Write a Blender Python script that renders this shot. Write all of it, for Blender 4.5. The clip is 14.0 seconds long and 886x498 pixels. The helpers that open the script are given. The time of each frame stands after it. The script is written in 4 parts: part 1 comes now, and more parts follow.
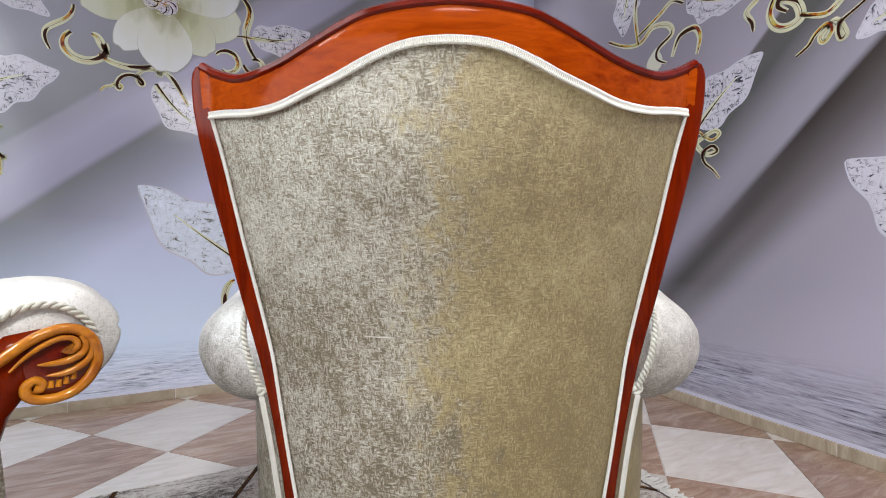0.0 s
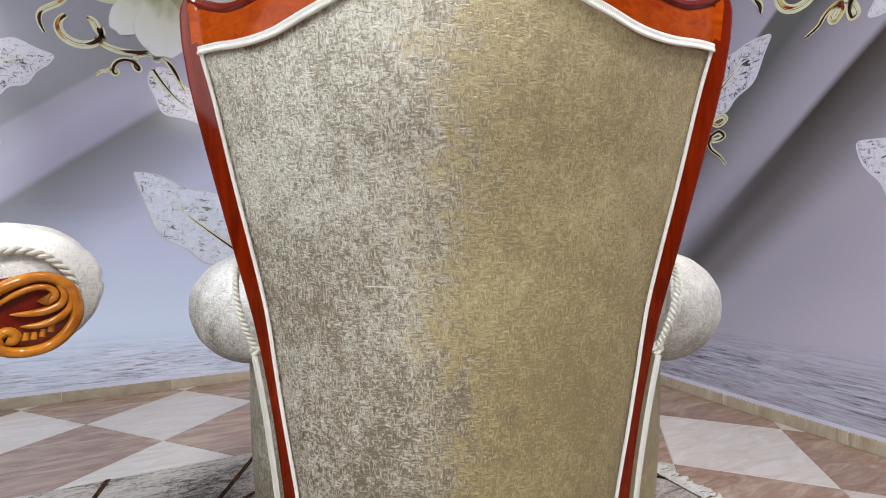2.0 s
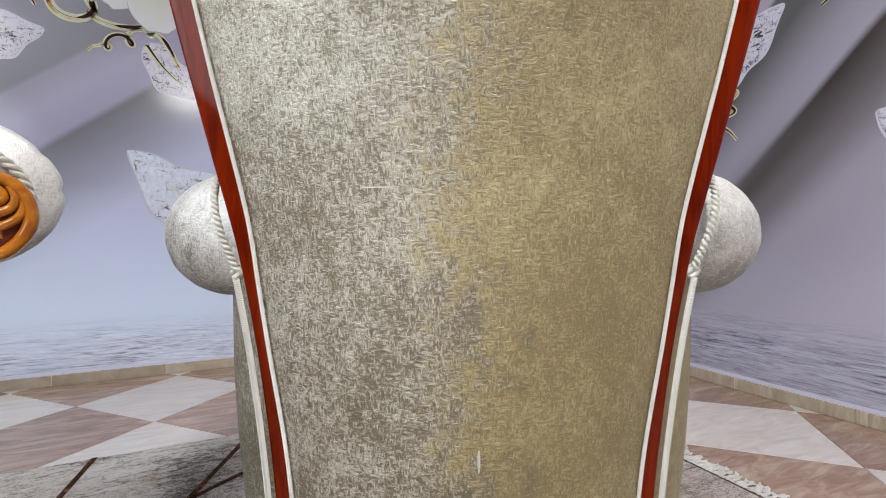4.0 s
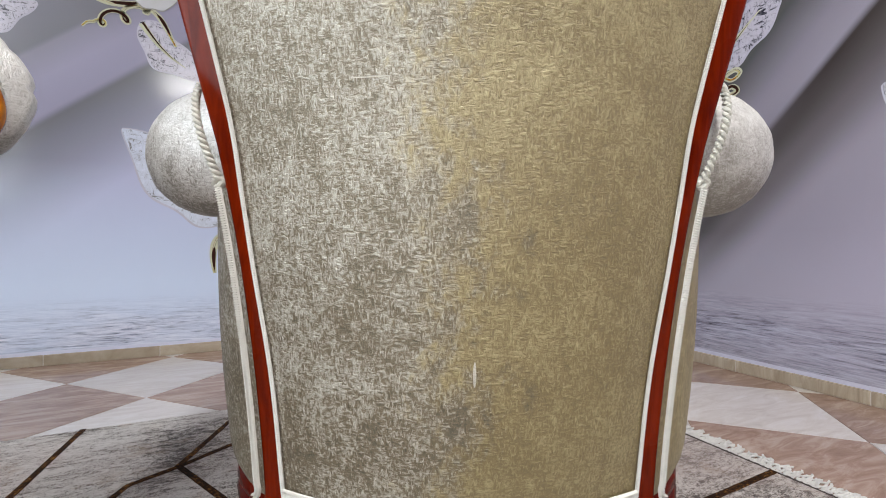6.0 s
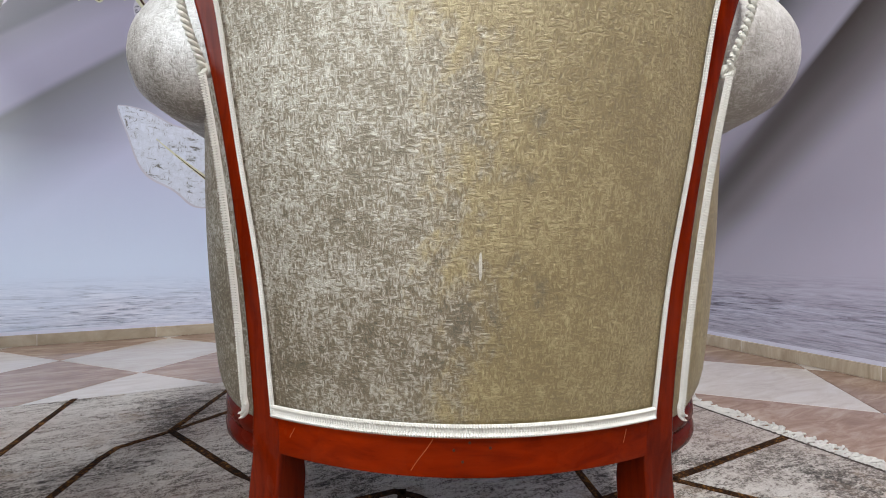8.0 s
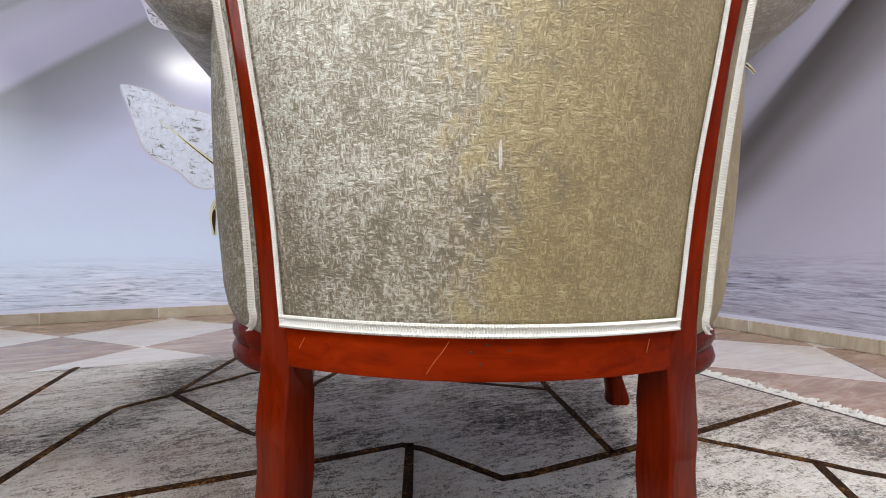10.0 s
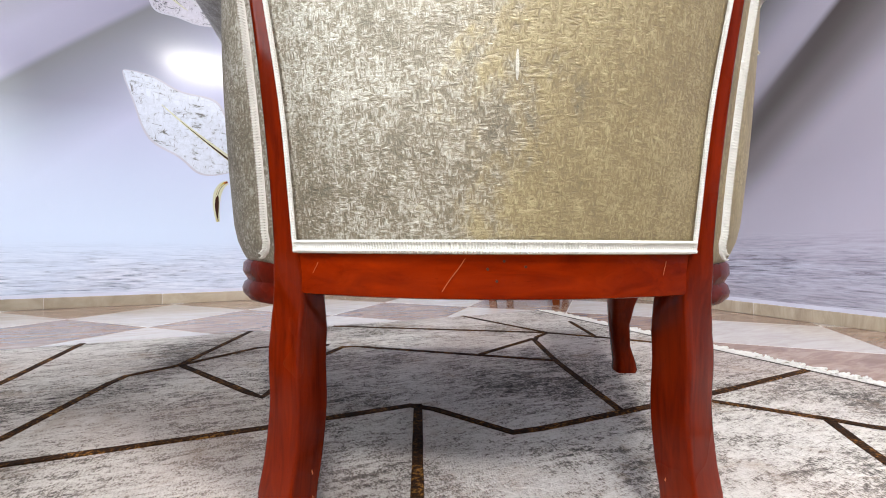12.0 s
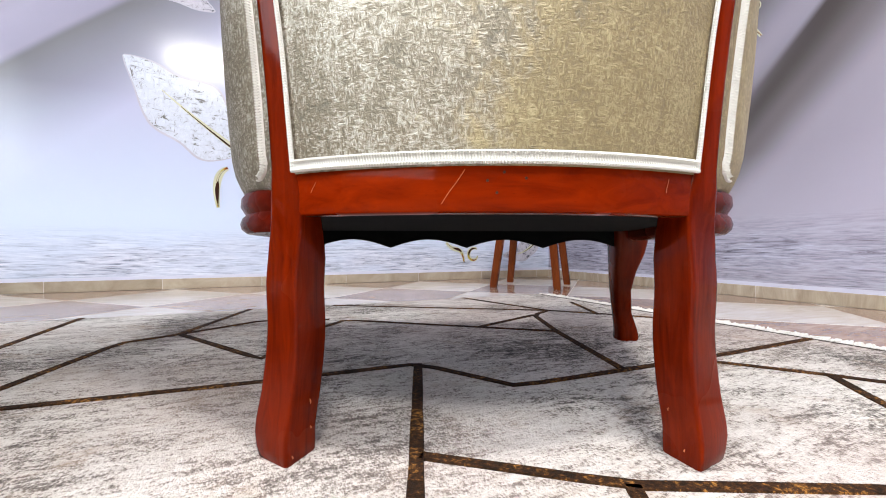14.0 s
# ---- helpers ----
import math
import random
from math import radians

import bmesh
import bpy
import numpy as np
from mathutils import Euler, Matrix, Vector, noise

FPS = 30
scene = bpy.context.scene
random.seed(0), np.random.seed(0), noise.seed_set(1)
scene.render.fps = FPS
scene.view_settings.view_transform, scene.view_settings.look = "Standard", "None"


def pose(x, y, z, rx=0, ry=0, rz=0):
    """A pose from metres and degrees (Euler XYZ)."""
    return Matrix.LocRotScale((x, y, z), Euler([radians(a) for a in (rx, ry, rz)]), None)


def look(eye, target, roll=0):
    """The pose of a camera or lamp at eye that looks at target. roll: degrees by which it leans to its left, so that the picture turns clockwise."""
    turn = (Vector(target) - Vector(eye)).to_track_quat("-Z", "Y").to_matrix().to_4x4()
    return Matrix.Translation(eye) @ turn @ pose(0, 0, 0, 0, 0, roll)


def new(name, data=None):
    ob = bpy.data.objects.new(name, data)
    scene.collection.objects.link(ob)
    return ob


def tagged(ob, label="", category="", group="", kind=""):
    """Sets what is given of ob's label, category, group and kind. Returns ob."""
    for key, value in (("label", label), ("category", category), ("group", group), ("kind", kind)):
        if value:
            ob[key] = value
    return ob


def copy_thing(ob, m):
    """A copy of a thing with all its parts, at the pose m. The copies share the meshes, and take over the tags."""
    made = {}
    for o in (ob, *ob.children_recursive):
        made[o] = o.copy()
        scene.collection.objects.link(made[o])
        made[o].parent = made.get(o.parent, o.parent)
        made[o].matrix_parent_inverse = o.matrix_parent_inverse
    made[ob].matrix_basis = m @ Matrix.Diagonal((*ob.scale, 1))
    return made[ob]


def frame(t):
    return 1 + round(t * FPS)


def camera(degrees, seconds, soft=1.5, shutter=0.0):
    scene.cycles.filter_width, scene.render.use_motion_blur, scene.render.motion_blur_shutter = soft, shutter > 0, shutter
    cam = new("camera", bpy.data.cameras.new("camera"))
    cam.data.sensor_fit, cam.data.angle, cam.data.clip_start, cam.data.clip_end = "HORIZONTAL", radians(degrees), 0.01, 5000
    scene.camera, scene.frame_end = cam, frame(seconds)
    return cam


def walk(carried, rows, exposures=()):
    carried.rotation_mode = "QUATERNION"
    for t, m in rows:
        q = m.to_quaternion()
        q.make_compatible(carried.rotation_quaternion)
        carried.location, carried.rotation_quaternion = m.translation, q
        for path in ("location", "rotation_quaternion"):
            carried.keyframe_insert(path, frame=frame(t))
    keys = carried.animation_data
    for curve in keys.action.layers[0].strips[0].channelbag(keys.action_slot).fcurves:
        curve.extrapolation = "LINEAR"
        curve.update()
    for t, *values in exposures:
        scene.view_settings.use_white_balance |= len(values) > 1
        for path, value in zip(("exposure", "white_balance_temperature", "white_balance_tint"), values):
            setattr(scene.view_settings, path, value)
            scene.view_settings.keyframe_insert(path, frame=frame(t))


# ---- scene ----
cam = camera(92.2, 14.0, soft=1.0)
# seconds, eye x y z, yaw, pitch, roll
CAM_PATH = [
    (0, 0.0480, 0.1061, 0.7929, -25.01, -0.22, -0.30),
    (0.5, 0.0478, 0.1134, 0.7814, -25.04, -0.19, -0.27),
    (1, 0.0471, 0.1204, 0.7664, -25.02, -0.20, -0.27),
    (1.5, 0.0494, 0.1290, 0.7518, -25.02, -0.19, -0.26),
    (2, 0.0559, 0.1429, 0.7311, -25.04, -0.15, -0.25),
    (2.5, 0.0615, 0.1561, 0.7097, -25.02, -0.10, -0.25),
    (3, 0.0668, 0.1738, 0.6814, -25.00, -0.09, -0.23),
    (5.5, 0.0860, 0.2191, 0.5675, -25.05, -0.08, -0.02),
    (6, 0.0899, 0.2223, 0.5420, -25.10, -0.10, 0.13),
    (6.5, 0.0916, 0.2268, 0.5196, -25.04, -0.12, 0.11),
    (7, 0.0932, 0.2367, 0.4922, -25.01, -0.05, 0.08),
    (7.5, 0.0969, 0.2439, 0.4694, -25.01, -0.07, 0.12),
    (8, 0.1019, 0.2526, 0.4428, -25.07, -0.06, 0.26),
    (10.5, 0.0942, 0.2726, 0.3390, -24.83, -0.22, 0.37),
    (11, 0.0912, 0.2726, 0.3238, -24.80, -0.28, 0.28),
    (11.5, 0.0892, 0.2765, 0.3053, -24.81, -0.34, 0.35),
    (12, 0.0873, 0.2795, 0.2865, -24.76, -0.32, 0.20),
    (12.5, 0.0871, 0.2810, 0.2725, -24.74, -0.33, 0.17),
    (13, 0.0888, 0.2819, 0.2522, -24.71, -0.34, 0.29),
    (13.5, 0.0898, 0.2820, 0.2356, -24.68, -0.35, 0.23),
    (14, 0.0906, 0.2832, 0.2143, -24.65, -0.35, 0.17),
]


def aimed(x, y, z, yaw, pitch, roll):
    a, b = radians(yaw), radians(pitch)
    way = Vector((-math.sin(a) * math.cos(b), math.cos(a) * math.cos(b), math.sin(b)))
    eye = Vector((x, y, z))
    return look(eye, eye + 2.0 * way, roll)


EXPOSURES = [(0.0, 0.20), (3.0, 0.20), (8.0, 0.19), (10.5, 0.50), (12.0, 0.80), (14.0, 0.92)]
walk(cam, [(t, aimed(*row)) for t, *row in CAM_PATH], EXPOSURES)

# ---- room sizes ----
WALL_X, WALL_Y = 2.065, 2.76        # the two papered walls
WEST, SOUTH, HIGH = -2.6, -3.2, 2.75

# ---- light: ceiling panels behind and above the camera, an added wide window to the west ----
world = bpy.data.worlds.new("world")
world.use_nodes = True
world.node_tree.nodes["Background"].inputs[0].default_value = (0.9, 0.95, 1.0, 1)
world.node_tree.nodes["Background"].inputs[1].default_value = 0.02
scene.world = world

LAMPS = [  # x, y, size x, size y, watts, colour
    (-0.50, -1.40, 0.70, 0.50, 46.0, (1.0, 0.98, 0.95)),
    (0.46, -0.35, 0.30, 0.30, 38.0, (1.0, 0.98, 0.95)),
    # added panel, placed to silver the left half of the chair back
    (-2.28, 0.30, 0.50, 0.50, 32.0, (0.94, 0.97, 1.0)),
    # small added panel that brightens the papered corner
    (1.62, 2.42, 0.14, 0.14, 2.5, (1.0, 0.99, 0.97)),
]
WIN_Y0, WIN_Y1, WIN_Z0, WIN_Z1 = -2.45, 0.95, 1.15, 2.55   # added window in the west wall, out of view
# area light in the added window, there to brighten things from the left
d = bpy.data.lights.new("side_fill_light", "AREA")
d.shape, d.size, d.size_y, d.energy, d.color = "RECTANGLE", WIN_Y1 - WIN_Y0, WIN_Z1 - WIN_Z0, 24.0, (0.86, 0.93, 1.0)
side_fill_light = new("side_fill_light", d)
side_fill_light.matrix_world = look((WEST - 0.03, (WIN_Y0 + WIN_Y1) / 2, (WIN_Z0 + WIN_Z1) / 2), (0.0, (WIN_Y0 + WIN_Y1) / 2, (WIN_Z0 + WIN_Z1) / 2))
for lx, ly, sx, sy, watts, tone in LAMPS:
    d = bpy.data.lights.new("panel_lamp", "AREA")
    d.shape, d.size, d.size_y, d.energy, d.color = "RECTANGLE", sx, sy, watts, tone
    o = new("panel_lamp", d)
    o.matrix_world = pose(lx, ly, HIGH - 0.045)


# ---- node helpers ----
class Nodes:
    def __init__(self, name):
        self.mat = bpy.data.materials.new(name)
        self.mat.use_nodes = True
        self.tree = self.mat.node_tree
        self.bsdf = self.tree.nodes["Principled BSDF"]

    def node(self, kind, **values):
        n = self.tree.nodes.new(kind)
        for key, value in values.items():
            if key in n.inputs:
                n.inputs[key].default_value = value
        return n

    def link(self, a, b):
        self.tree.links.new(a, b)

    def coords(self, scale=(1, 1, 1), rot=(0, 0, 0), space="Object"):
        tc = self.tree.nodes.new("ShaderNodeTexCoord")
        mp = self.tree.nodes.new("ShaderNodeMapping")
        mp.inputs["Scale"].default_value = scale
        mp.inputs["Rotation"].default_value = [radians(a) for a in rot]
        self.link(tc.outputs[space], mp.inputs["Vector"])
        return mp.outputs["Vector"]

    def world(self, scale=(1, 1, 1), rot=(0, 0, 0)):
        g = self.tree.nodes.new("ShaderNodeNewGeometry")
        mp = self.tree.nodes.new("ShaderNodeMapping")
        mp.inputs["Scale"].default_value = scale
        mp.inputs["Rotation"].default_value = [radians(a) for a in rot]
        self.link(g.outputs["Position"], mp.inputs["Vector"])
        return mp.outputs["Vector"]

    def noise(self, vec, scale, detail=4.0, rough=0.55, distort=0.0):
        n = self.node("ShaderNodeTexNoise", Scale=scale, Detail=detail, Roughness=rough, Distortion=distort)
        self.link(vec, n.inputs["Vector"])
        return n.outputs["Fac"]

    def ramp(self, fac, stops, mode="LINEAR"):
        n = self.tree.nodes.new("ShaderNodeValToRGB")
        n.color_ramp.interpolation = mode
        els = n.color_ramp.elements
        while len(els) < len(stops):
            els.new(0.5)
        for e, (pos, col) in zip(els, stops):
            e.position = pos
            e.color = (*col, 1) if len(col) == 3 else (col[0],) * 3 + (1,)
        self.link(fac, n.inputs["Fac"])
        return n.outputs["Color"]

    def mix(self, fac, a, b, blend="MIX"):
        n = self.tree.nodes.new("ShaderNodeMix")
        n.data_type, n.blend_type = "RGBA", blend
        for value, sock in ((fac, n.inputs[0]), (a, n.inputs[6]), (b, n.inputs[7])):
            if isinstance(value, (int, float)):
                sock.default_value = value
            elif isinstance(value, tuple):
                sock.default_value = (*value, 1)
            else:
                self.link(value, sock)
        return n.outputs[2]

    def math(self, op, a, b=0.0, clamp=False):
        n = self.tree.nodes.new("ShaderNodeMath")
        n.operation, n.use_clamp = op, clamp
        for value, sock in ((a, n.inputs[0]), (b, n.inputs[1])):
            if isinstance(value, (int, float)):
                sock.default_value = value
            else:
                self.link(value, sock)
        return n.outputs[0]

    def split(self, vec):
        n = self.tree.nodes.new("ShaderNodeSeparateXYZ")
        self.link(vec, n.inputs[0])
        return n.outputs

    def bump(self, height, strength=0.3, distance=0.002, normal=None):
        n = self.node("ShaderNodeBump", Strength=strength, Distance=distance)
        self.link(height, n.inputs["Height"])
        if normal is not None:
            self.link(normal, n.inputs["Normal"])
        return n.outputs["Normal"]

    def out(self, color=None, rough=None, normal=None, **values):
        for value, name in ((color, "Base Color"), (rough, "Roughness"), (normal, "Normal")):
            if value is None:
                continue
            sock = self.bsdf.inputs[name]
            if isinstance(value, tuple):
                sock.default_value = (*value, 1)
            elif isinstance(value, (int, float)):
                sock.default_value = value
            else:
                self.link(value, sock)
        for key, value in values.items():
            self.bsdf.inputs[key.replace("_", " ")].default_value = value
        return self.mat


# ---- materials ----
def velvet(name, deep, taupe, silver, olive, pale, contrast=1.0, part_lay=0.0, ior=2.0, relief=0.5, weave=1.0, sheen=0.05, level=0.5, top_light=0.0, tint=(1.0, 0.95, 0.80, 1)):
    """Short crimped pile in little bundles, some lying across and some down; part_lay combs it to both sides of a
    middle line. Silver sheen on one half and paler tops put light into the colour.
    """
    n = Nodes(name)
    v = n.coords()
    down = n.noise(n.coords((1.0, 1.0, 0.34)), 400 * weave, 3, 0.6, 0.5)
    over = n.noise(n.coords((0.30, 1.0, 1.0)), 400 * weave, 3, 0.6, 0.5)
    bundle = n.noise(n.coords((1.0, 1.0, 1.25)), 105 * weave, 3, 0.65, 0.9)
    which = n.ramp(bundle, [(0.43, (0.0,)), (0.57, (1.0,))])
    crimp = n.mix(which, down, over)
    mottle = n.noise(n.coords((1.2, 1.2, 0.8)), 44, 5, 0.72, 0.4)
    cloud = n.noise(v, 7.5, 4, 0.62, 0.5)
    lay = n.math("ADD", n.math("MULTIPLY", n.math("SUBTRACT", mottle, 0.5), 0.8), n.math("MULTIPLY", n.math("SUBTRACT", cloud, 0.5), 0.8))
    lay = n.math("ADD", lay, n.math("MULTIPLY", n.math("SUBTRACT", crimp, 0.5), 1.7 * contrast))
    # where reflected light is painted silver: left of a wandering line down the middle
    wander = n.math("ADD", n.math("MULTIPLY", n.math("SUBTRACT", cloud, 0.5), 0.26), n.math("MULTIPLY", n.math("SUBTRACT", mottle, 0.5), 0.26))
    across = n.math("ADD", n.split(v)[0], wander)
    silvered = n.ramp(n.math("MULTIPLY_ADD", across, 4.0), [(0.34, (1.0,)), (0.66, (0.0,))], "EASE")
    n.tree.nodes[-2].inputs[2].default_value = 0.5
    # light from above put into the colour: paler higher up, darker below
    lay = n.math("ADD", lay, n.math("MULTIPLY", n.math("SUBTRACT", n.split(v)[2], 0.6), top_light))
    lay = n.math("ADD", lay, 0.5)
    # silver sheen painted over deep taupe on the lit half, even olive on the other
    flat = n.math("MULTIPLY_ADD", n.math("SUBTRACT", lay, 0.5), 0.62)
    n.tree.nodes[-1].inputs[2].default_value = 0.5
    sheen_col = n.ramp(lay, [(0.10, deep), (0.40, taupe), (0.62, tuple(0.5 * (p + q) for p, q in zip(taupe, silver))), (0.92, silver)])
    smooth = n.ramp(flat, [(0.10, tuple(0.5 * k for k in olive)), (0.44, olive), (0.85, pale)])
    col = n.mix(silvered, smooth, sheen_col)
    hgt = n.math("ADD", crimp, n.math("MULTIPLY", mottle, 0.5))
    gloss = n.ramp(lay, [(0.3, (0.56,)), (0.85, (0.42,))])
    gloss = n.mix(silvered, (0.62, 0.62, 0.62), gloss)
    geo = n.tree.nodes.new("ShaderNodeNewGeometry")
    turn = n.tree.nodes.new("ShaderNodeVectorTransform")
    turn.vector_type, turn.convert_from, turn.convert_to = "VECTOR", "OBJECT", "WORLD"
    comb = n.tree.nodes.new("ShaderNodeCombineXYZ")
    n.link(n.math("MULTIPLY", n.math("SUBTRACT", silvered, 0.5), -2.0 * part_lay), comb.inputs[0])
    n.link(comb.outputs[0], turn.inputs[0])
    tip = n.tree.nodes.new("ShaderNodeVectorMath")
    tip.operation = "ADD"
    n.link(geo.outputs["Normal"], tip.inputs[0])
    n.link(turn.outputs[0], tip.inputs[1])
    unit = n.tree.nodes.new("ShaderNodeVectorMath")
    unit.operation = "NORMALIZE"
    n.link(tip.outputs[0], unit.inputs[0])
    m = n.out(col, gloss, n.bump(hgt, relief, 0.0032, unit.outputs[0]), Sheen_Weight=sheen, Sheen_Roughness=0.35)
    n.bsdf.inputs["Sheen Tint"].default_value = (0.95, 0.97, 0.93, 1)
    n.bsdf.inputs["Specular IOR Level"].default_value = level
    n.bsdf.inputs["IOR"].default_value = ior
    n.bsdf.inputs["Specular Tint"].default_value = tint
    return m


def lacquer(name, light, dark, stretch=(42, 42, 4), coat=0.14):
    n = Nodes(name)
    v = n.coords(stretch)
    grain = n.noise(v, 3.2, 6, 0.6, 0.8)
    broad = n.noise(n.coords(), 7, 3, 0.5)
    pores = n.noise(n.coords((stretch[0] * 8, stretch[1] * 8, stretch[2] * 8)), 2.5, 3, 0.7)
    f = n.math("ADD", n.math("MULTIPLY", grain, 0.6), n.math("MULTIPLY", broad, 0.4))
    col = n.ramp(f, [(0.32, dark), (0.5, tuple((a + b) / 2 for a, b in zip(light, dark))), (0.7, light)])
    col = n.mix(n.math("MULTIPLY", n.math("GREATER_THAN", pores, 0.66), 0.35), col, dark)
    rough = n.math("MULTIPLY_ADD", broad, 0.22)
    n.tree.nodes[-1].inputs[2].default_value = 0.16
    m = n.out(col, rough, n.bump(n.math("ADD", grain, n.math("MULTIPLY", broad, 2.0)), 0.12, 0.0012))
    n.bsdf.inputs["Specular IOR Level"].default_value = 0.03
    n.bsdf.inputs["Specular Tint"].default_value = (1.0, 0.5, 0.25, 1)
    n.bsdf.inputs["Coat Weight"].default_value = coat
    n.bsdf.inputs["Coat Roughness"].default_value = 0.07
    return m


def plain(name, color, rough=0.6, bump=0.0, scale=60.0, vary=0.12, **more):
    n = Nodes(name)
    a = n.noise(n.coords(), scale, 4, 0.6)
    b = n.noise(n.coords(), scale / 9, 3, 0.5)
    f = n.math("ADD", n.math("MULTIPLY", a, 0.5), n.math("MULTIPLY", b, 0.5))
    lo = tuple(c * (1 - vary) for c in color)
    hi = tuple(min(1.0, c * (1 + vary)) for c in color)
    col = n.ramp(f, [(0.3, lo), (0.7, hi)])
    return n.out(col, rough, n.bump(a, bump, 0.001) if bump else None, **more)


def marble(name, base, vein, pale, rough):
    n = Nodes(name)
    info = n.tree.nodes.new("ShaderNodeObjectInfo")
    v = n.coords()
    shift = n.tree.nodes.new("ShaderNodeVectorMath")
    shift.operation = "ADD"
    n.link(v, shift.inputs[0])
    push = n.tree.nodes.new("ShaderNodeCombineXYZ")
    for k in (0, 1, 2):
        n.link(n.math("MULTIPLY", info.outputs["Random"], 9.0 + 4 * k), push.inputs[k])
    n.link(push.outputs[0], shift.inputs[1])
    mp = n.tree.nodes.new("ShaderNodeMapping")
    mp.inputs["Scale"].default_value = (2.2, 9.0, 2.0)
    mp.inputs["Rotation"].default_value = (0, 0, radians(38))
    n.link(shift.outputs[0], mp.inputs["Vector"])
    streak = n.noise(mp.outputs["Vector"], 2.6, 7, 0.66, 0.9)
    cloud = n.noise(shift.outputs[0], 5.0, 4, 0.55, 0.3)
    col = n.ramp(streak, [(0.34, vein), (0.5, base), (0.66, pale)])
    col = n.mix(n.math("MULTIPLY", cloud, 0.5), col, base)
    tone = n.math("MULTIPLY_ADD", info.outputs["Random"], 0.18)
    n.tree.nodes[-1].inputs[2].default_value = 0.9
    col = n.mix(1.0, col, tone, "MULTIPLY")
    return n.out(col, n.math("ADD", n.math("MULTIPLY", cloud, 0.16), rough), n.bump(cloud, 0.04, 0.001))


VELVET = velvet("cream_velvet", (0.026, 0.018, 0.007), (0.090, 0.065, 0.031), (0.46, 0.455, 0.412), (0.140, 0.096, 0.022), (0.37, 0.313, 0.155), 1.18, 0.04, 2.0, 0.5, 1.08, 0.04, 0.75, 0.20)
# white arm tops and brown undersides: overhead light put into the colour
ARM_VELVET = velvet("toplit_velvet", (0.045, 0.032, 0.018), (0.105, 0.079, 0.050), (0.66, 0.655, 0.64), (0.11, 0.085, 0.053), (0.64, 0.63, 0.61), 0.65, 0.0, 2.4, 0.34, 1.25, 0.10, 0.7, 3.2, (0.97, 1.0, 0.99, 1))
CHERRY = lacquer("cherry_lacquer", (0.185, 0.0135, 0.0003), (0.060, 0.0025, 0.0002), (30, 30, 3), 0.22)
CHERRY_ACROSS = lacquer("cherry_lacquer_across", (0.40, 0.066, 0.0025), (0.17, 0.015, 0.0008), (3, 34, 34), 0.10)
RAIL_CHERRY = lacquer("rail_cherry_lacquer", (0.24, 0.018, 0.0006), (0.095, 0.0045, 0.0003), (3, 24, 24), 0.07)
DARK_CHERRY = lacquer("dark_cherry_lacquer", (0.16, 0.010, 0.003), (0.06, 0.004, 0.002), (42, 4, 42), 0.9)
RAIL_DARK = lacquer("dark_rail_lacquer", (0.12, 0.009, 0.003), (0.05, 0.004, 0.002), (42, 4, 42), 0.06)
GILT_WOOD = lacquer("carved_honey_wood", (0.56, 0.215, 0.013), (0.24, 0.058, 0.004), (18, 18, 18), 1.0)
CORD = plain("ivory_cord", (0.50, 0.495, 0.44), 0.5, 0.25, 700, 0.15, Sheen_Weight=0.2)
BRUSHED = plain("brushed_pile", (0.52, 0.50, 0.44), 0.6, 0.6, 400, 0.3)
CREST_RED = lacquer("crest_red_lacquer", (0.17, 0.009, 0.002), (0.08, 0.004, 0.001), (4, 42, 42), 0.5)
BRAID = plain("ivory_braid", (0.63, 0.625, 0.585), 0.5, 0.25, 700, 0.1, Sheen_Weight=0.3)
SCRATCH = plain("bare_wood_scratch", (0.42, 0.11, 0.035), 0.6)
NAIL_DARK = plain("dark_red_hole", (0.035, 0.006, 0.003), 0.8)
BLACK_CLOTH = plain("black_cloth", (0.005, 0.0055, 0.006), 0.95, 0.3, 500, 0.3, Specular_IOR_Level=0.1)
BROWN_TILE = marble("brown_marble_tile", (0.36, 0.24, 0.18), (0.24, 0.145, 0.10), (0.52, 0.41, 0.33), 0.05)
CREAM_TILE = marble("cream_marble_tile", (0.66, 0.61, 0.57), (0.56, 0.50, 0.46), (0.74, 0.71, 0.69), 0.04)
SKIRT_TILE = marble("beige_marble_tile", (0.42, 0.355, 0.27), (0.30, 0.245, 0.18), (0.52, 0.46, 0.37), 0.14)
GROUT = plain("pale_grout", (0.60, 0.56, 0.52), 0.85, 0.2, 300)
# for the two walls out of view: kept dark to cut bounce light
DIM_PAINT = plain("dim_wall_paint", (0.20, 0.175, 0.15), 0.7, 0.06, 90, 0.05)
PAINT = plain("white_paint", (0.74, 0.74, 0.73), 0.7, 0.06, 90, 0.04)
STOOL_WOOD = lacquer("stool_wood", (0.17, 0.042, 0.012), (0.085, 0.018, 0.006))


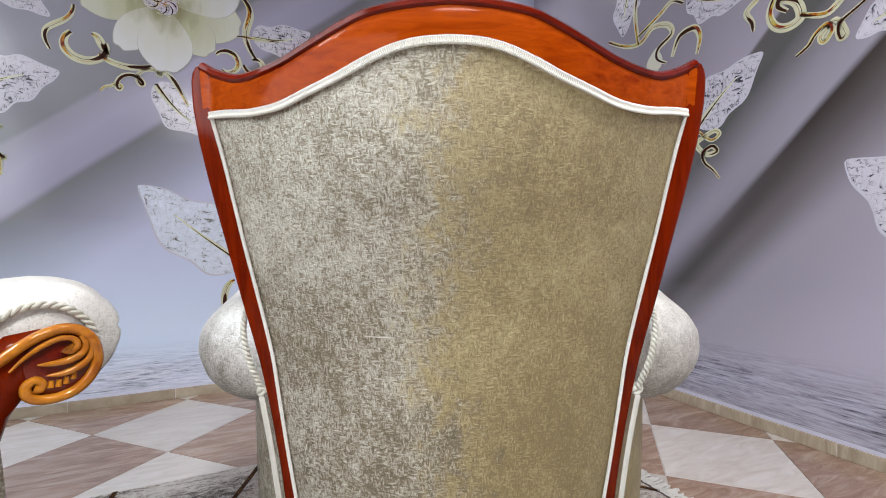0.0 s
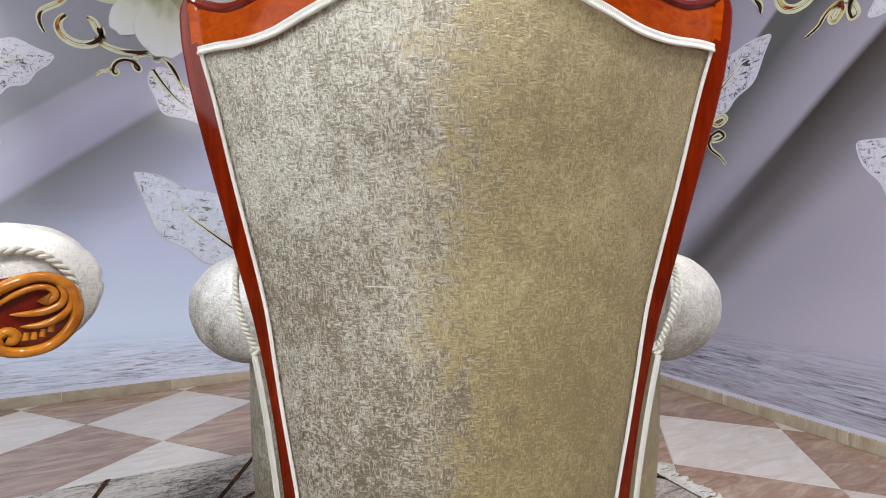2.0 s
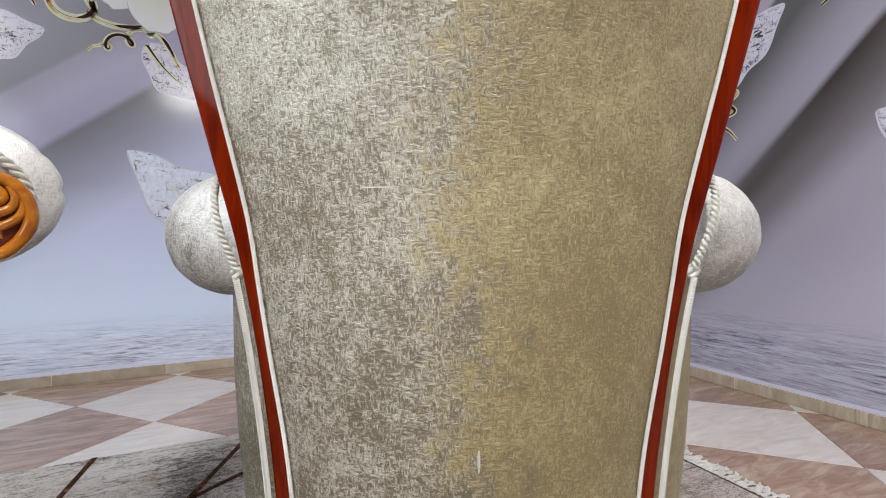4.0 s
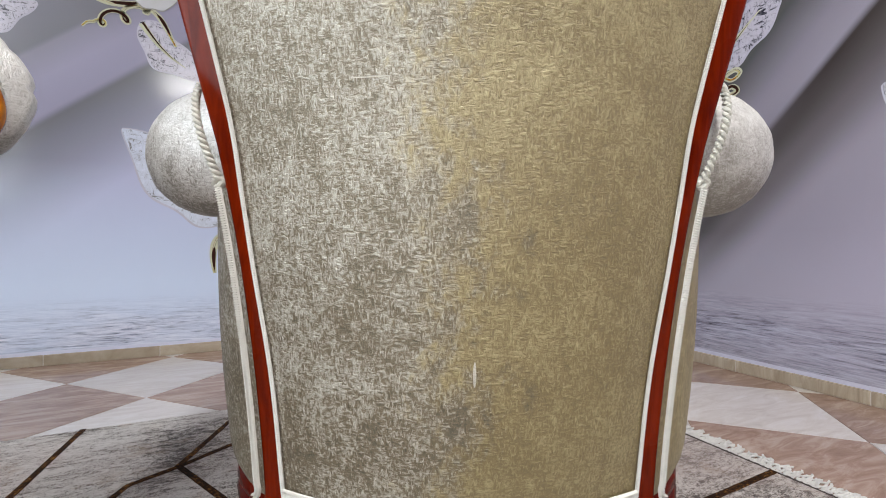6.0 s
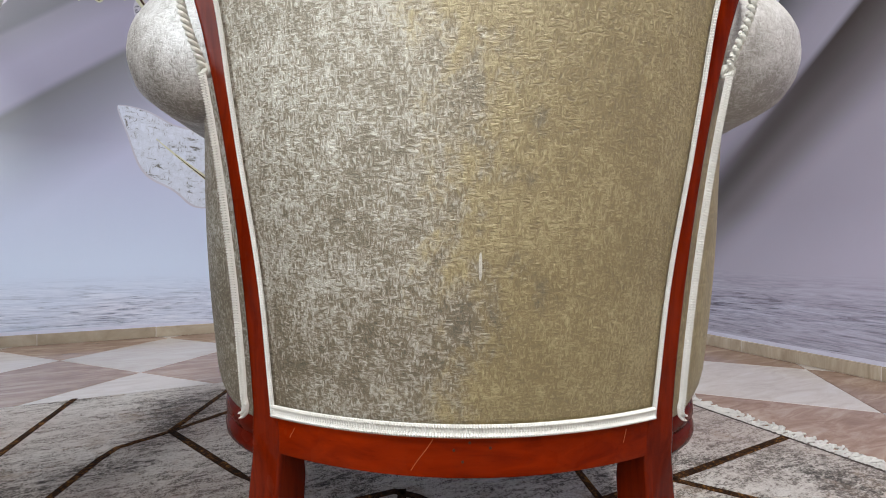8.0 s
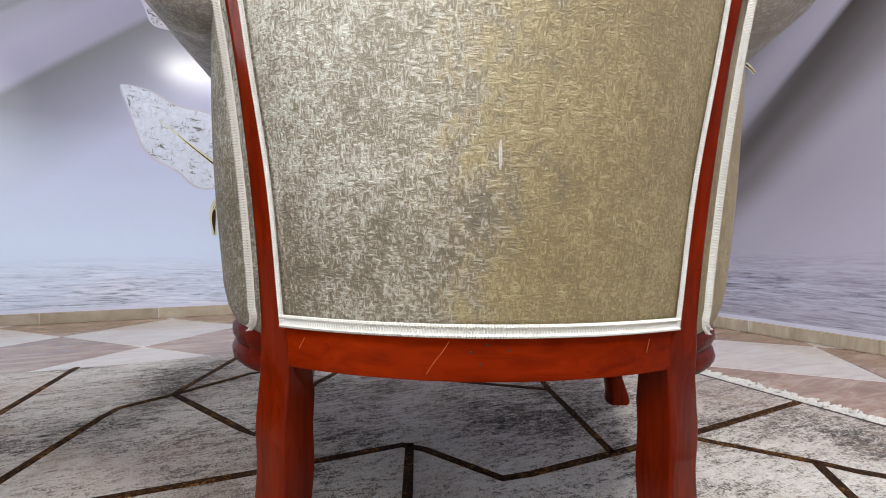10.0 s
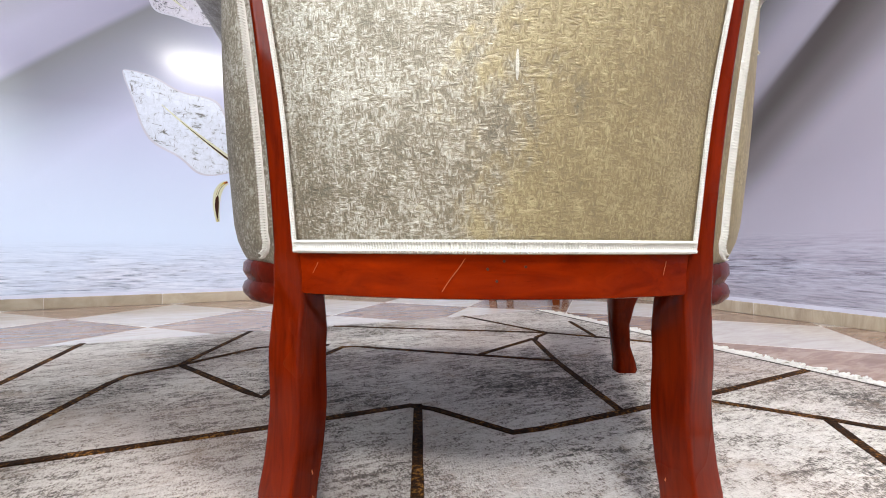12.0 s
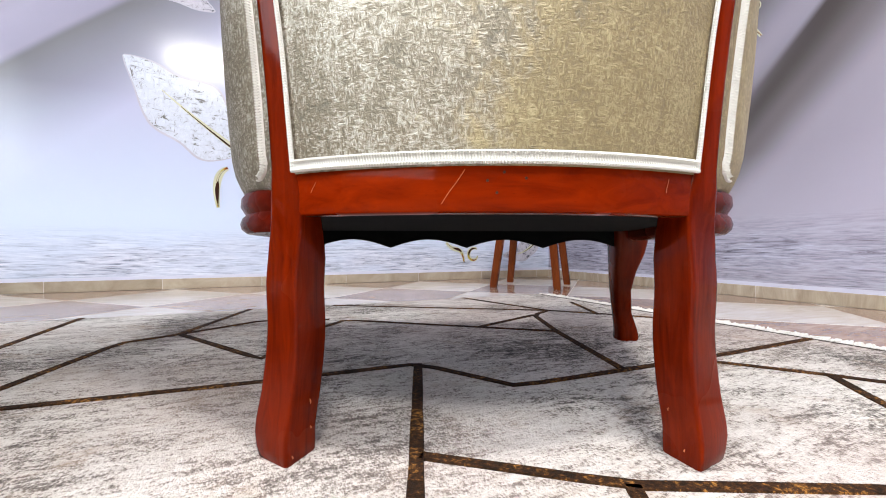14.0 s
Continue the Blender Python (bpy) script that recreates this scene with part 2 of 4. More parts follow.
def mural_paper(name, axis, at, slope, start, stops, faded=None):
    """Printed satin drapery in slanting folds, over still water at the foot."""
    n = Nodes(name)
    w = n.world()
    p = n.split(w)
    along, up = p[axis], p[2]
    d = n.math("SUBTRACT", n.math("SUBTRACT", up, at[1]), n.math("MULTIPLY", n.math("SUBTRACT", along, at[0]), slope))
    d = n.math("DIVIDE", d, math.hypot(1, slope))
    wob = n.noise(n.world((0.7, 0.7, 0.7)), 1.6, 2, 0.5)
    d = n.math("ADD", d, n.math("MULTIPLY", n.math("SUBTRACT", wob, 0.5), 0.03))
    s = n.math("MULTIPLY_ADD", d, 0.5)
    n.tree.nodes[-1].inputs[2].default_value = 0.5
    col = n.ramp(s, stops)
    if faded:
        col = n.mix(n.math("MULTIPLY", n.math("SUBTRACT", 1.25, up), 2.2, True), col, n.ramp(s, faded, "EASE"))
    # pale mist towards the water
    mist = n.math("MULTIPLY", n.math("SUBTRACT", start, up), 1.7, True)
    n.tree.nodes[-1].use_clamp = True
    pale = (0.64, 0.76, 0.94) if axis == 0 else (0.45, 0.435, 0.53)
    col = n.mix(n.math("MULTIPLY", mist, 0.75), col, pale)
    # water ripples
    stretch = (2.2, 2.2, 34.0)
    rip = n.noise(n.world(stretch), 2.3, 5, 0.68, 1.2)
    small = n.noise(n.world((6, 6, 70)), 2.6, 3, 0.6, 0.5)
    ripple = n.math("ADD", n.math("MULTIPLY", rip, 0.7), n.math("MULTIPLY", small, 0.3))
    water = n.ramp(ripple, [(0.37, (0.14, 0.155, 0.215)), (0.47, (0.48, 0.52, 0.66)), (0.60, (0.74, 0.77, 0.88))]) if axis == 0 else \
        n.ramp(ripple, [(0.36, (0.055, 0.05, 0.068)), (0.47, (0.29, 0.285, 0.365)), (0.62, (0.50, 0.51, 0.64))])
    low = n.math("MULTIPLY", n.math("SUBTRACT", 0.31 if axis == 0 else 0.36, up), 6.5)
    n.tree.nodes[-1].use_clamp = True
    patch = n.noise(n.world((1.0, 1.0, 4.0)), 1.5, 3, 0.6)
    low = n.math("MULTIPLY", low, n.ramp(patch, [(0.30, (0.35,)), (0.55, (1.0,))]))
    col = n.mix(low, col, water)
    # bright border strip over the skirting
    strip = n.math("LESS_THAN", up, 0.066)
    col = n.mix(n.math("MULTIPLY", strip, 0.8), col, (0.66, 0.67, 0.80))
    weave = n.noise(n.world((1, 1, 1)), 420, 2, 0.5)
    col = n.mix(0.06, col, weave, "OVERLAY")
    return n.out(col, 0.15, n.bump(weave, 0.04, 0.0005))


PAPER_LEFT = mural_paper("satin_mural_paper", 0, (-0.973, 0.934), 0.846, 0.95, [
    (0.10, (0.483, 0.504, 0.693)), (0.30, (0.462, 0.473, 0.647)), (0.40, (0.284, 0.289, 0.370)), (0.490, (0.168, 0.168, 0.191)),
    (0.505, (0.315, 0.304, 0.416)), (0.57, (0.347, 0.331, 0.450)), (0.625, (0.284, 0.278, 0.347)), (0.635, (0.210, 0.210, 0.243)), (0.80, (0.263, 0.263, 0.323))])
# same mural, with this wall's shade put into its print tones
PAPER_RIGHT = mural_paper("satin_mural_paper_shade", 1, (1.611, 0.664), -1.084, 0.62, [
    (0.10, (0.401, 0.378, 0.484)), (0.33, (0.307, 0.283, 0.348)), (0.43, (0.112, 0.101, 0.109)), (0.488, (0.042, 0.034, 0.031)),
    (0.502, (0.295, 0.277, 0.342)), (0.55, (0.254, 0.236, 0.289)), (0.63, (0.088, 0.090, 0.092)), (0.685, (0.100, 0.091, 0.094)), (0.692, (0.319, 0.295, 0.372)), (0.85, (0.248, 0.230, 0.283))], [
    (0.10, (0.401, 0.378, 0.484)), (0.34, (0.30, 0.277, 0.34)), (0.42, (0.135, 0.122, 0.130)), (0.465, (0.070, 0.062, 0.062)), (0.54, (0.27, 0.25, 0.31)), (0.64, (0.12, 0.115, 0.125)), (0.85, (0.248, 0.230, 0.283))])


def speckle(name, base, dark, scale, cut=0.52):
    """Glitter print: short slanting dark strokes on a pale ground."""
    n = Nodes(name)
    fine = n.noise(n.world((1.0, 1.0, 0.42), (0, 32, 0)), scale * 0.9, 4, 0.72, 1.0)
    other = n.noise(n.world((0.45, 0.45, 1.0), (0, 18, 0)), scale * 0.7, 3, 0.7, 0.8)
    patch = n.noise(n.world(), 9.0, 2, 0.5)
    f = n.math("ADD", n.math("MULTIPLY", n.math("MAXIMUM", fine, other), 0.9), n.math("MULTIPLY", patch, 0.14))
    mid = tuple((a + 2 * b) / 3 for a, b in zip(dark, base))
    col = n.ramp(f, [(cut - 0.14, tuple(min(1, c * 1.2) for c in base)), (cut + 0.055, base), (cut + 0.095, mid), (cut + 0.15, dark)])
    return n.out(col, 0.22)


LEAF_SHADE = speckle("glitter_leaf_print", (0.50, 0.485, 0.565), (0.03, 0.03, 0.045), 88)
LEAF_LIGHT = speckle("pale_leaf_print", (0.56, 0.60, 0.70), (0.15, 0.145, 0.14), 62, 0.545)
LEAF_EDGE = plain("leaf_edge_print", (0.50, 0.49, 0.58), 0.22)


def scroll_print():
    n = Nodes("gold_scroll_print")
    f = n.noise(n.world(), 20, 2, 0.5, 0.8)
    col = n.ramp(f, [(0.38, (0.16, 0.018, 0.006)), (0.47, (0.42, 0.16, 0.015)), (0.55, (0.46, 0.36, 0.06)), (0.66, (0.50, 0.48, 0.26))])
    return n.out(col, 0.22)


SCROLL = scroll_print()
SCROLL_PALE = plain("pale_scroll_print", (0.52, 0.52, 0.37), 0.5, 0, 30, 0.2)
SCROLL_DARK = plain("dark_scroll_print", (0.030, 0.009, 0.005), 0.6, 0, 30, 0.5, Specular_IOR_Level=0.08)


def petal_print(name, tip, mid, near):
    """Printed petal: pale at its tip, olive towards the heart of the flower."""
    n = Nodes(name)
    p = n.split(n.world())
    dx, dz = n.math("SUBTRACT", p[0], -0.325), n.math("SUBTRACT", p[2], 2.085)
    far = n.math("SQRT", n.math("ADD", n.math("MULTIPLY", dx, dx), n.math("MULTIPLY", dz, dz)), 0.0)
    fold = n.noise(n.world((1.0, 1.0, 0.35)), 16, 3, 0.5, 0.4)
    f = n.math("ADD", far, n.math("MULTIPLY", n.math("SUBTRACT", fold, 0.5), 0.22))
    return n.out(n.ramp(f, [(0.06, near), (0.17, mid), (0.34, tip)]), 0.42)


PETAL = petal_print("white_petal_print", (0.58, 0.585, 0.61), (0.54, 0.545, 0.48), (0.28, 0.265, 0.14))
PETAL_GREEN = petal_print("green_white_petal_print", (0.53, 0.535, 0.46), (0.42, 0.425, 0.28), (0.20, 0.18, 0.08))
PETAL_LINE = plain("petal_shade_print", (0.33, 0.33, 0.30), 0.45)
JEWEL = speckle("jewel_print", (0.55, 0.52, 0.60), (0.04, 0.03, 0.05), 160)


def rug_pile():
    n = Nodes("rug_pile")
    v = n.world()
    rot = (0, 0, 25)
    fine = n.noise(n.world((1.0, 0.6, 1.0), rot), 420, 2, 0.7)
    mid = n.noise(n.world((0.45, 1.0, 1.0), rot), 120, 4, 0.7, 0.8)
    streak = n.noise(n.world((0.30, 1.0, 1.0), rot), 42, 4, 0.72, 0.7)
    big = n.noise(v, 3.6, 4, 0.62, 0.5)
    f = n.math("ADD", n.math("MULTIPLY", n.math("SUBTRACT", mid, 0.5), 0.9), n.math("MULTIPLY", n.math("SUBTRACT", fine, 0.5), 0.8))
    f = n.math("ADD", f, n.math("MULTIPLY", n.math("SUBTRACT", streak, 0.5), 0.75))
    f = n.math("ADD", f, n.math("MULTIPLY", n.math("SUBTRACT", big, 0.46), 0.75))
    f = n.math("ADD", f, 0.5)
    grey = n.ramp(f, [(0.29, (0.04, 0.034, 0.029)), (0.43, (0.25, 0.218, 0.19)), (0.52, (0.60, 0.56, 0.52)), (0.72, (0.80, 0.77, 0.735))])
    warm = n.noise(v, 8.5, 5, 0.72, 0.5)
    col = n.mix(n.ramp(warm, [(0.55, (0.0,)), (0.70, (0.55,))]), grey, (0.38, 0.27, 0.18))
    pink = n.noise(n.world((1, 1, 1)), 1.7, 2, 0.5)
    col = n.mix(n.ramp(pink, [(0.44, (0.0,)), (0.62, (0.38,))]), col, (0.44, 0.32, 0.285))
    return n.out(col, 0.95, n.bump(n.math("ADD", fine, n.math("MULTIPLY", mid, 1.5)), 0.85, 0.006), Sheen_Weight=0.1)


def rug_line():
    n = Nodes("rug_line")
    f = n.noise(n.world(), 170, 4, 0.75)
    b = n.noise(n.world(), 14, 3, 0.6)
    col = n.ramp(n.math("ADD", n.math("MULTIPLY", f, 0.7), n.math("MULTIPLY", b, 0.3)), [(0.42, (0.012, 0.006, 0.003)), (0.54, (0.050, 0.020, 0.007)), (0.63, (0.34, 0.16, 0.035))])
    return n.out(col, 0.9, n.bump(f, 0.6, 0.003), Specular_IOR_Level=0.15)


RUG, RUG_LINE = rug_pile(), rug_line()
DAY = Nodes("window_glow").out((0.8, 0.85, 0.9), 0.9)
DAY.node_tree.nodes["Principled BSDF"].inputs["Emission Color"].default_value = (0.86, 0.93, 1, 1)
DAY.node_tree.nodes["Principled BSDF"].inputs["Emission Strength"].default_value = 2.5
FRINGE = plain("white_cotton_fringe", (0.66, 0.65, 0.62), 0.9, 0.5, 260, 0.15)
GLOW = Nodes("lamp_diffuser").out((0.9, 0.9, 0.9), 0.5)
GLOW.node_tree.nodes["Principled BSDF"].inputs["Emission Color"].default_value = (1, 0.97, 0.93, 1)
GLOW.node_tree.nodes["Principled BSDF"].inputs["Emission Strength"].default_value = 3.0


# ---- mesh helpers ----
def finish(name, bm, material, smooth=40.0):
    bmesh.ops.recalc_face_normals(bm, faces=bm.faces)
    me = bpy.data.meshes.new(name)
    bm.to_mesh(me)
    bm.free()
    me.materials.append(material)
    if smooth:
        me.shade_smooth()
        me.set_sharp_from_angle(angle=radians(smooth))
    return new(name, me)


def part(name, bm, material, parent, label="", smooth=40.0):
    ob = finish(name, bm, material, smooth)
    ob.parent = parent
    return tagged(ob, label)


def thing(name, label, category, group="", m=None):
    ob = new(name)
    ob.empty_display_size = 0.1
    if m is not None:
        ob.matrix_world = m
    return tagged(ob, label, category, group)


def loft(rings, closed=True, caps=True, bm=None):
    bm = bm or bmesh.new()
    vs = [[bm.verts.new(p) for p in ring] for ring in rings]
    n = len(rings[0])
    for a, b in zip(vs, vs[1:]):
        for i in range(n if closed else n - 1):
            j = (i + 1) % n
            bm.faces.new((a[i], a[j], b[j], b[i]))
    if caps and closed:
        bm.faces.new(vs[0][::-1])
        bm.faces.new(vs[-1])
    return bm


def rounded(corners, r, steps=3):
    """A plane polygon (2D) with its corners rounded."""
    out, n = [], len(corners)
    for i in range(n):
        p, a, b = (Vector(corners[k % n]) for k in (i, i - 1, i + 1))
        da, db = (a - p), (b - p)
        ra, rb = min(r, da.length * 0.45), min(r, db.length * 0.45)
        s, e = p + da.normalized() * ra, p + db.normalized() * rb
        for k in range(steps + 1):
            t = k / steps
            out.append((1 - t) ** 2 * s + 2 * t * (1 - t) * p + t * t * e)
    return out


def frames(path, up=(0, 0, 1)):
    pts = [Vector(p) for p in path]
    out = []
    for i, p in enumerate(pts):
        t = (pts[min(i + 1, len(pts) - 1)] - pts[max(i - 1, 0)]).normalized()
        u = Vector(up) - t * t.dot(Vector(up))
        if u.length < 1e-4:
            u = Vector((0, 1, 0)) - t * t.y
        u.normalize()
        out.append((p, t, t.cross(u), u))
    return out


def tube(path, radius, sides=8, up=(0, 0, 1), flat=1.0, bm=None):
    """A tube along a path; radius is a number or one per point; flat squeezes it along up."""
    rad = radius if isinstance(radius, (list, tuple)) else [radius] * len(path)
    rings = []
    for (p, t, x, u), r in zip(frames(path, up), rad):
        rings.append([p + x * r * math.cos(a) + u * r * flat * math.sin(a) for a in (2 * math.pi * k / sides for k in range(sides))])
    return loft(rings, bm=bm)


def resample(path, step):
    pts = [Vector(p) for p in path]
    out, left = [pts[0]], step
    for a, b in zip(pts, pts[1:]):
        d, w = (b - a).length, (b - a)
        at = left
        while at <= d and d > 0:
            out.append(a + w * (at / d))
            at += step
        left = at - d
    if (out[-1] - pts[-1]).length > step * 0.3:
        out.append(pts[-1])
    return out


def curve_of(table, x):
    """Smooth value of a small table of (x, value) at x."""
    xs, ys = [a for a, _ in table], [b for _, b in table]
    if x <= xs[0]:
        return ys[0]
    if x >= xs[-1]:
        return ys[-1]
    i = max(k for k in range(len(xs)) if xs[k] <= x)
    slope = lambda k: (ys[min(k + 1, len(xs) - 1)] - ys[max(k - 1, 0)]) / (xs[min(k + 1, len(xs) - 1)] - xs[max(k - 1, 0)])
    h = xs[i + 1] - xs[i]
    t = (x - xs[i]) / h
    return (2 * t**3 - 3 * t**2 + 1) * ys[i] + (t**3 - 2 * t**2 + t) * h * slope(i) + (-2 * t**3 + 3 * t**2) * ys[i + 1] + (t**3 - t**2) * h * slope(i + 1)


def box(x0, x1, y0, y1, z0, z1, bevel=0.0, bm=None):
    own = bmesh.new()
    vs = bmesh.ops.create_cube(own, size=1)["verts"]
    for v in vs:
        v.co = Vector((x0 if v.co.x < 0 else x1, y0 if v.co.y < 0 else y1, z0 if v.co.z < 0 else z1))
    if bevel:
        bmesh.ops.bevel(own, geom=own.edges[:], offset=bevel, segments=2, affect="EDGES", profile=0.6)
    return own


# ---- structure ----
def slab(name, label, m, *size, bevel=0.0):
    ob = finish(name, box(*size, bevel=bevel), m, 0)
    return tagged(ob, label, kind="structure")


THICK = 0.16
floor = slab("floor", "pale grout bed under diagonal marble floor tiles", GROUT, WEST, WALL_X, SOUTH, WALL_Y, -0.10, -0.003)
wall_left = slab("wall_north", "wall papered with a satin drapery and flower mural", PAPER_LEFT, WEST - THICK, WALL_X, WALL_Y, WALL_Y + THICK, -0.1, HIGH)
wall_right = slab("wall_east", "wall papered with a satin drapery mural in darker shade tones", PAPER_RIGHT, WALL_X, WALL_X + THICK, SOUTH - THICK, WALL_Y + THICK, -0.1, HIGH)
west = slab("wall_west", "plain dim wall out of view, with an added window opening", DIM_PAINT, WEST - THICK, WEST, SOUTH - THICK, WIN_Y0, -0.1, HIGH)
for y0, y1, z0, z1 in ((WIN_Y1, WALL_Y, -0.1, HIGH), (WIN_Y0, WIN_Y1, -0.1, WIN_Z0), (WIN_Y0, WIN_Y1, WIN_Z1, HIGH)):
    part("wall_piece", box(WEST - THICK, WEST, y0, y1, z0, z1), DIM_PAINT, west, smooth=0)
window = tagged(thing("window_1", "added white framed window, out of view, in the plain dim wall", "window"), kind="structure")
for y0, y1, z0, z1 in ((WIN_Y0, WIN_Y1, WIN_Z0, WIN_Z0 + 0.05), (WIN_Y0, WIN_Y1, WIN_Z1 - 0.05, WIN_Z1), (WIN_Y0, WIN_Y0 + 0.05, WIN_Z0 + 0.05, WIN_Z1 - 0.05), (WIN_Y1 - 0.05, WIN_Y1, WIN_Z0 + 0.05, WIN_Z1 - 0.05), *((y - 0.03, y + 0.03, WIN_Z0 + 0.05, WIN_Z1 - 0.05) for y in (WIN_Y0 + (WIN_Y1 - WIN_Y0) * k / 3 for k in (1, 2)))):
    part("window_frame", box(WEST - 0.10, WEST - 0.05, y0, y1, z0, z1, 0.004), PAINT, window, smooth=0)
tagged(finish("backdrop", box(WEST - 0.5, WEST - 0.48, WIN_Y0 - 0.6, WIN_Y1 + 0.6, WIN_Z0 - 0.6, WIN_Z1 + 0.6), DAY, 0), "plain glowing sheet outside the added window", kind="structure")
part("window_sill", box(WEST - 0.05, WEST + 0.06, WIN_Y0, WIN_Y1, WIN_Z0 - 0.03, WIN_Z0 - 0.001, 0.004), PAINT, window, smooth=0)
slab("wall_south", "plain dim wall out of view", DIM_PAINT, WEST, WALL_X, SOUTH - THICK, SOUTH, -0.1, HIGH)
slab("ceiling", "plain white painted ceiling", PAINT, WEST - THICK, WALL_X + THICK, SOUTH - THICK, WALL_Y + THICK, HIGH, HIGH + 0.12)

# housings for all lamps; the last two are added only for their light
for lx, ly, sx, sy, *_ in LAMPS:
    lamp = thing("ceiling_light", "square white ceiling light panel out of view, switched on", "ceiling light", "ceiling lights", pose(lx, ly, HIGH))
    bm = bmesh.new()
    hx, hy = sx / 2 + 0.03, sy / 2 + 0.03
    ring = lambda a, b, z: [(-a, -b, z), (a, -b, z), (a, b, z), (-a, b, z)]
    loft([ring(hx, hy, 0.0), ring(hx, hy, -0.035), ring(sx / 2, sy / 2, -0.035), ring(sx / 2, sy / 2, -0.02)], caps=False, bm=bm)
    part("frame", bm, PAINT, lamp, smooth=0)
    part("diffuser", box(-sx / 2, sx / 2, -sy / 2, sy / 2, -0.03, -0.02), GLOW, lamp, smooth=0)


# ---- armchair: own x across, y towards its front, z up; origin under the middle of its back ----
def lean(z):
    """How far the rear face of the back lies from the upright, at a height."""
    return 0.005 - 0.0716 * (z - 0.285)


BULGE = [(0.28, 0.045), (0.43, 0.050), (0.69, 0.052), (0.80, 0.066), (0.874, 0.081), (0.99, 0.096), (1.06, 0.100)]
INNER = [(0.24, 0.181), (0.285, 0.185), (0.41, 0.194), (0.526, 0.2095), (0.59, 0.2175), (0.656, 0.2255), (0.707, 0.2355), (0.807, 0.2575), (0.904, 0.2775), (0.96, 0.291), (1.02, 0.300)]
OUTER = [(0.0, 0.222), (0.035, 0.227), (0.075, 0.221), (0.13, 0.2155), (0.18, 0.2160), (0.21, 0.2130), (0.235, 0.209), (0.285, 0.2065), (0.40, 0.2125), (0.51, 0.2230), (0.592, 0.2345), (0.656, 0.2465), (0.707, 0.2595), (0.772, 0.275), (0.877, 0.2995), (0.945, 0.3125), (0.985, 0.3155), (1.005, 0.3145), (1.016, 0.3085)]
CREST = [(0.0, 1.038), (0.048, 1.035), (0.085, 1.030), (0.115, 1.020), (0.147, 1.008), (0.187, 0.995), (0.237, 0.990), (0.272, 1.001), (0.300, 1.016)]
TRIM = [(0.0, 1.003), (0.030, 1.0015), (0.056, 0.9965), (0.085, 0.9865), (0.116, 0.974), (0.149, 0.9635), (0.185, 0.9535), (0.225, 0.952), (0.262, 0.957), (0.290, 0.960)]


def back_y(x, z):
    """Rear face of the back panel."""
    u = min(1.0, abs(x) / max(curve_of(INNER, z), 0.05))
    return lean(z) - curve_of(BULGE, z) * (1 - u * u)


def back_panel_mesh(nu=40, nv=60):
    rings = []
    for j in range(nv + 1):
        row = []
        for i in range(nu + 1):
            u = -1 + 2 * i / nu
            z = 0.5
            for _ in range(4):
                x = u * curve_of(INNER, z)
                z = 0.280 + (curve_of(TRIM, abs(x)) - 0.002 - 0.280) * j / nv
            puff = 0.004 * min(1.0, 6 * (1 - abs(u))) * min(1.0, 8 * j / nv, 8 * (1 - j / nv))
            row.append((x, back_y(x, z) + 0.002 - puff, z))
        rings.append(row)
    return loft(rings, closed=False)


def rail_mesh(n=60):
    """Crest rail: a bowed board between the two posts, thick and rounded at its top."""
    rings = []
    for i in range(n + 1):
        x = -0.300 + 0.600 * i / n
        lo, hi = curve_of(TRIM, abs(x)) - 0.008, curve_of(CREST, abs(x))
        y = back_y(x, 0.965) - 0.15 * (lo - 0.965)
        yt = back_y(x, 0.965) - 0.15 * (hi - 0.965)
        prof = [(yt + 0.050, hi - 0.016), (y + 0.048, lo), (y + 0.002, lo), (yt + 0.003, hi - 0.014), (yt + 0.006, hi - 0.003), (yt + 0.014, hi + 0.001), (yt + 0.040, hi + 0.001), (yt + 0.048, hi - 0.006)]
        rings.append([(x, a, b) for a, b in prof])
    return loft(rings)


LEG_NEAR = [(0.0, 0.189, 0.004), (0.033, 0.190, 0.004), (0.072, 0.185, 0.006), (0.127, 0.1805, 0.006), (0.18, 0.181, 0.004), (0.235, 0.176, 0.004)]


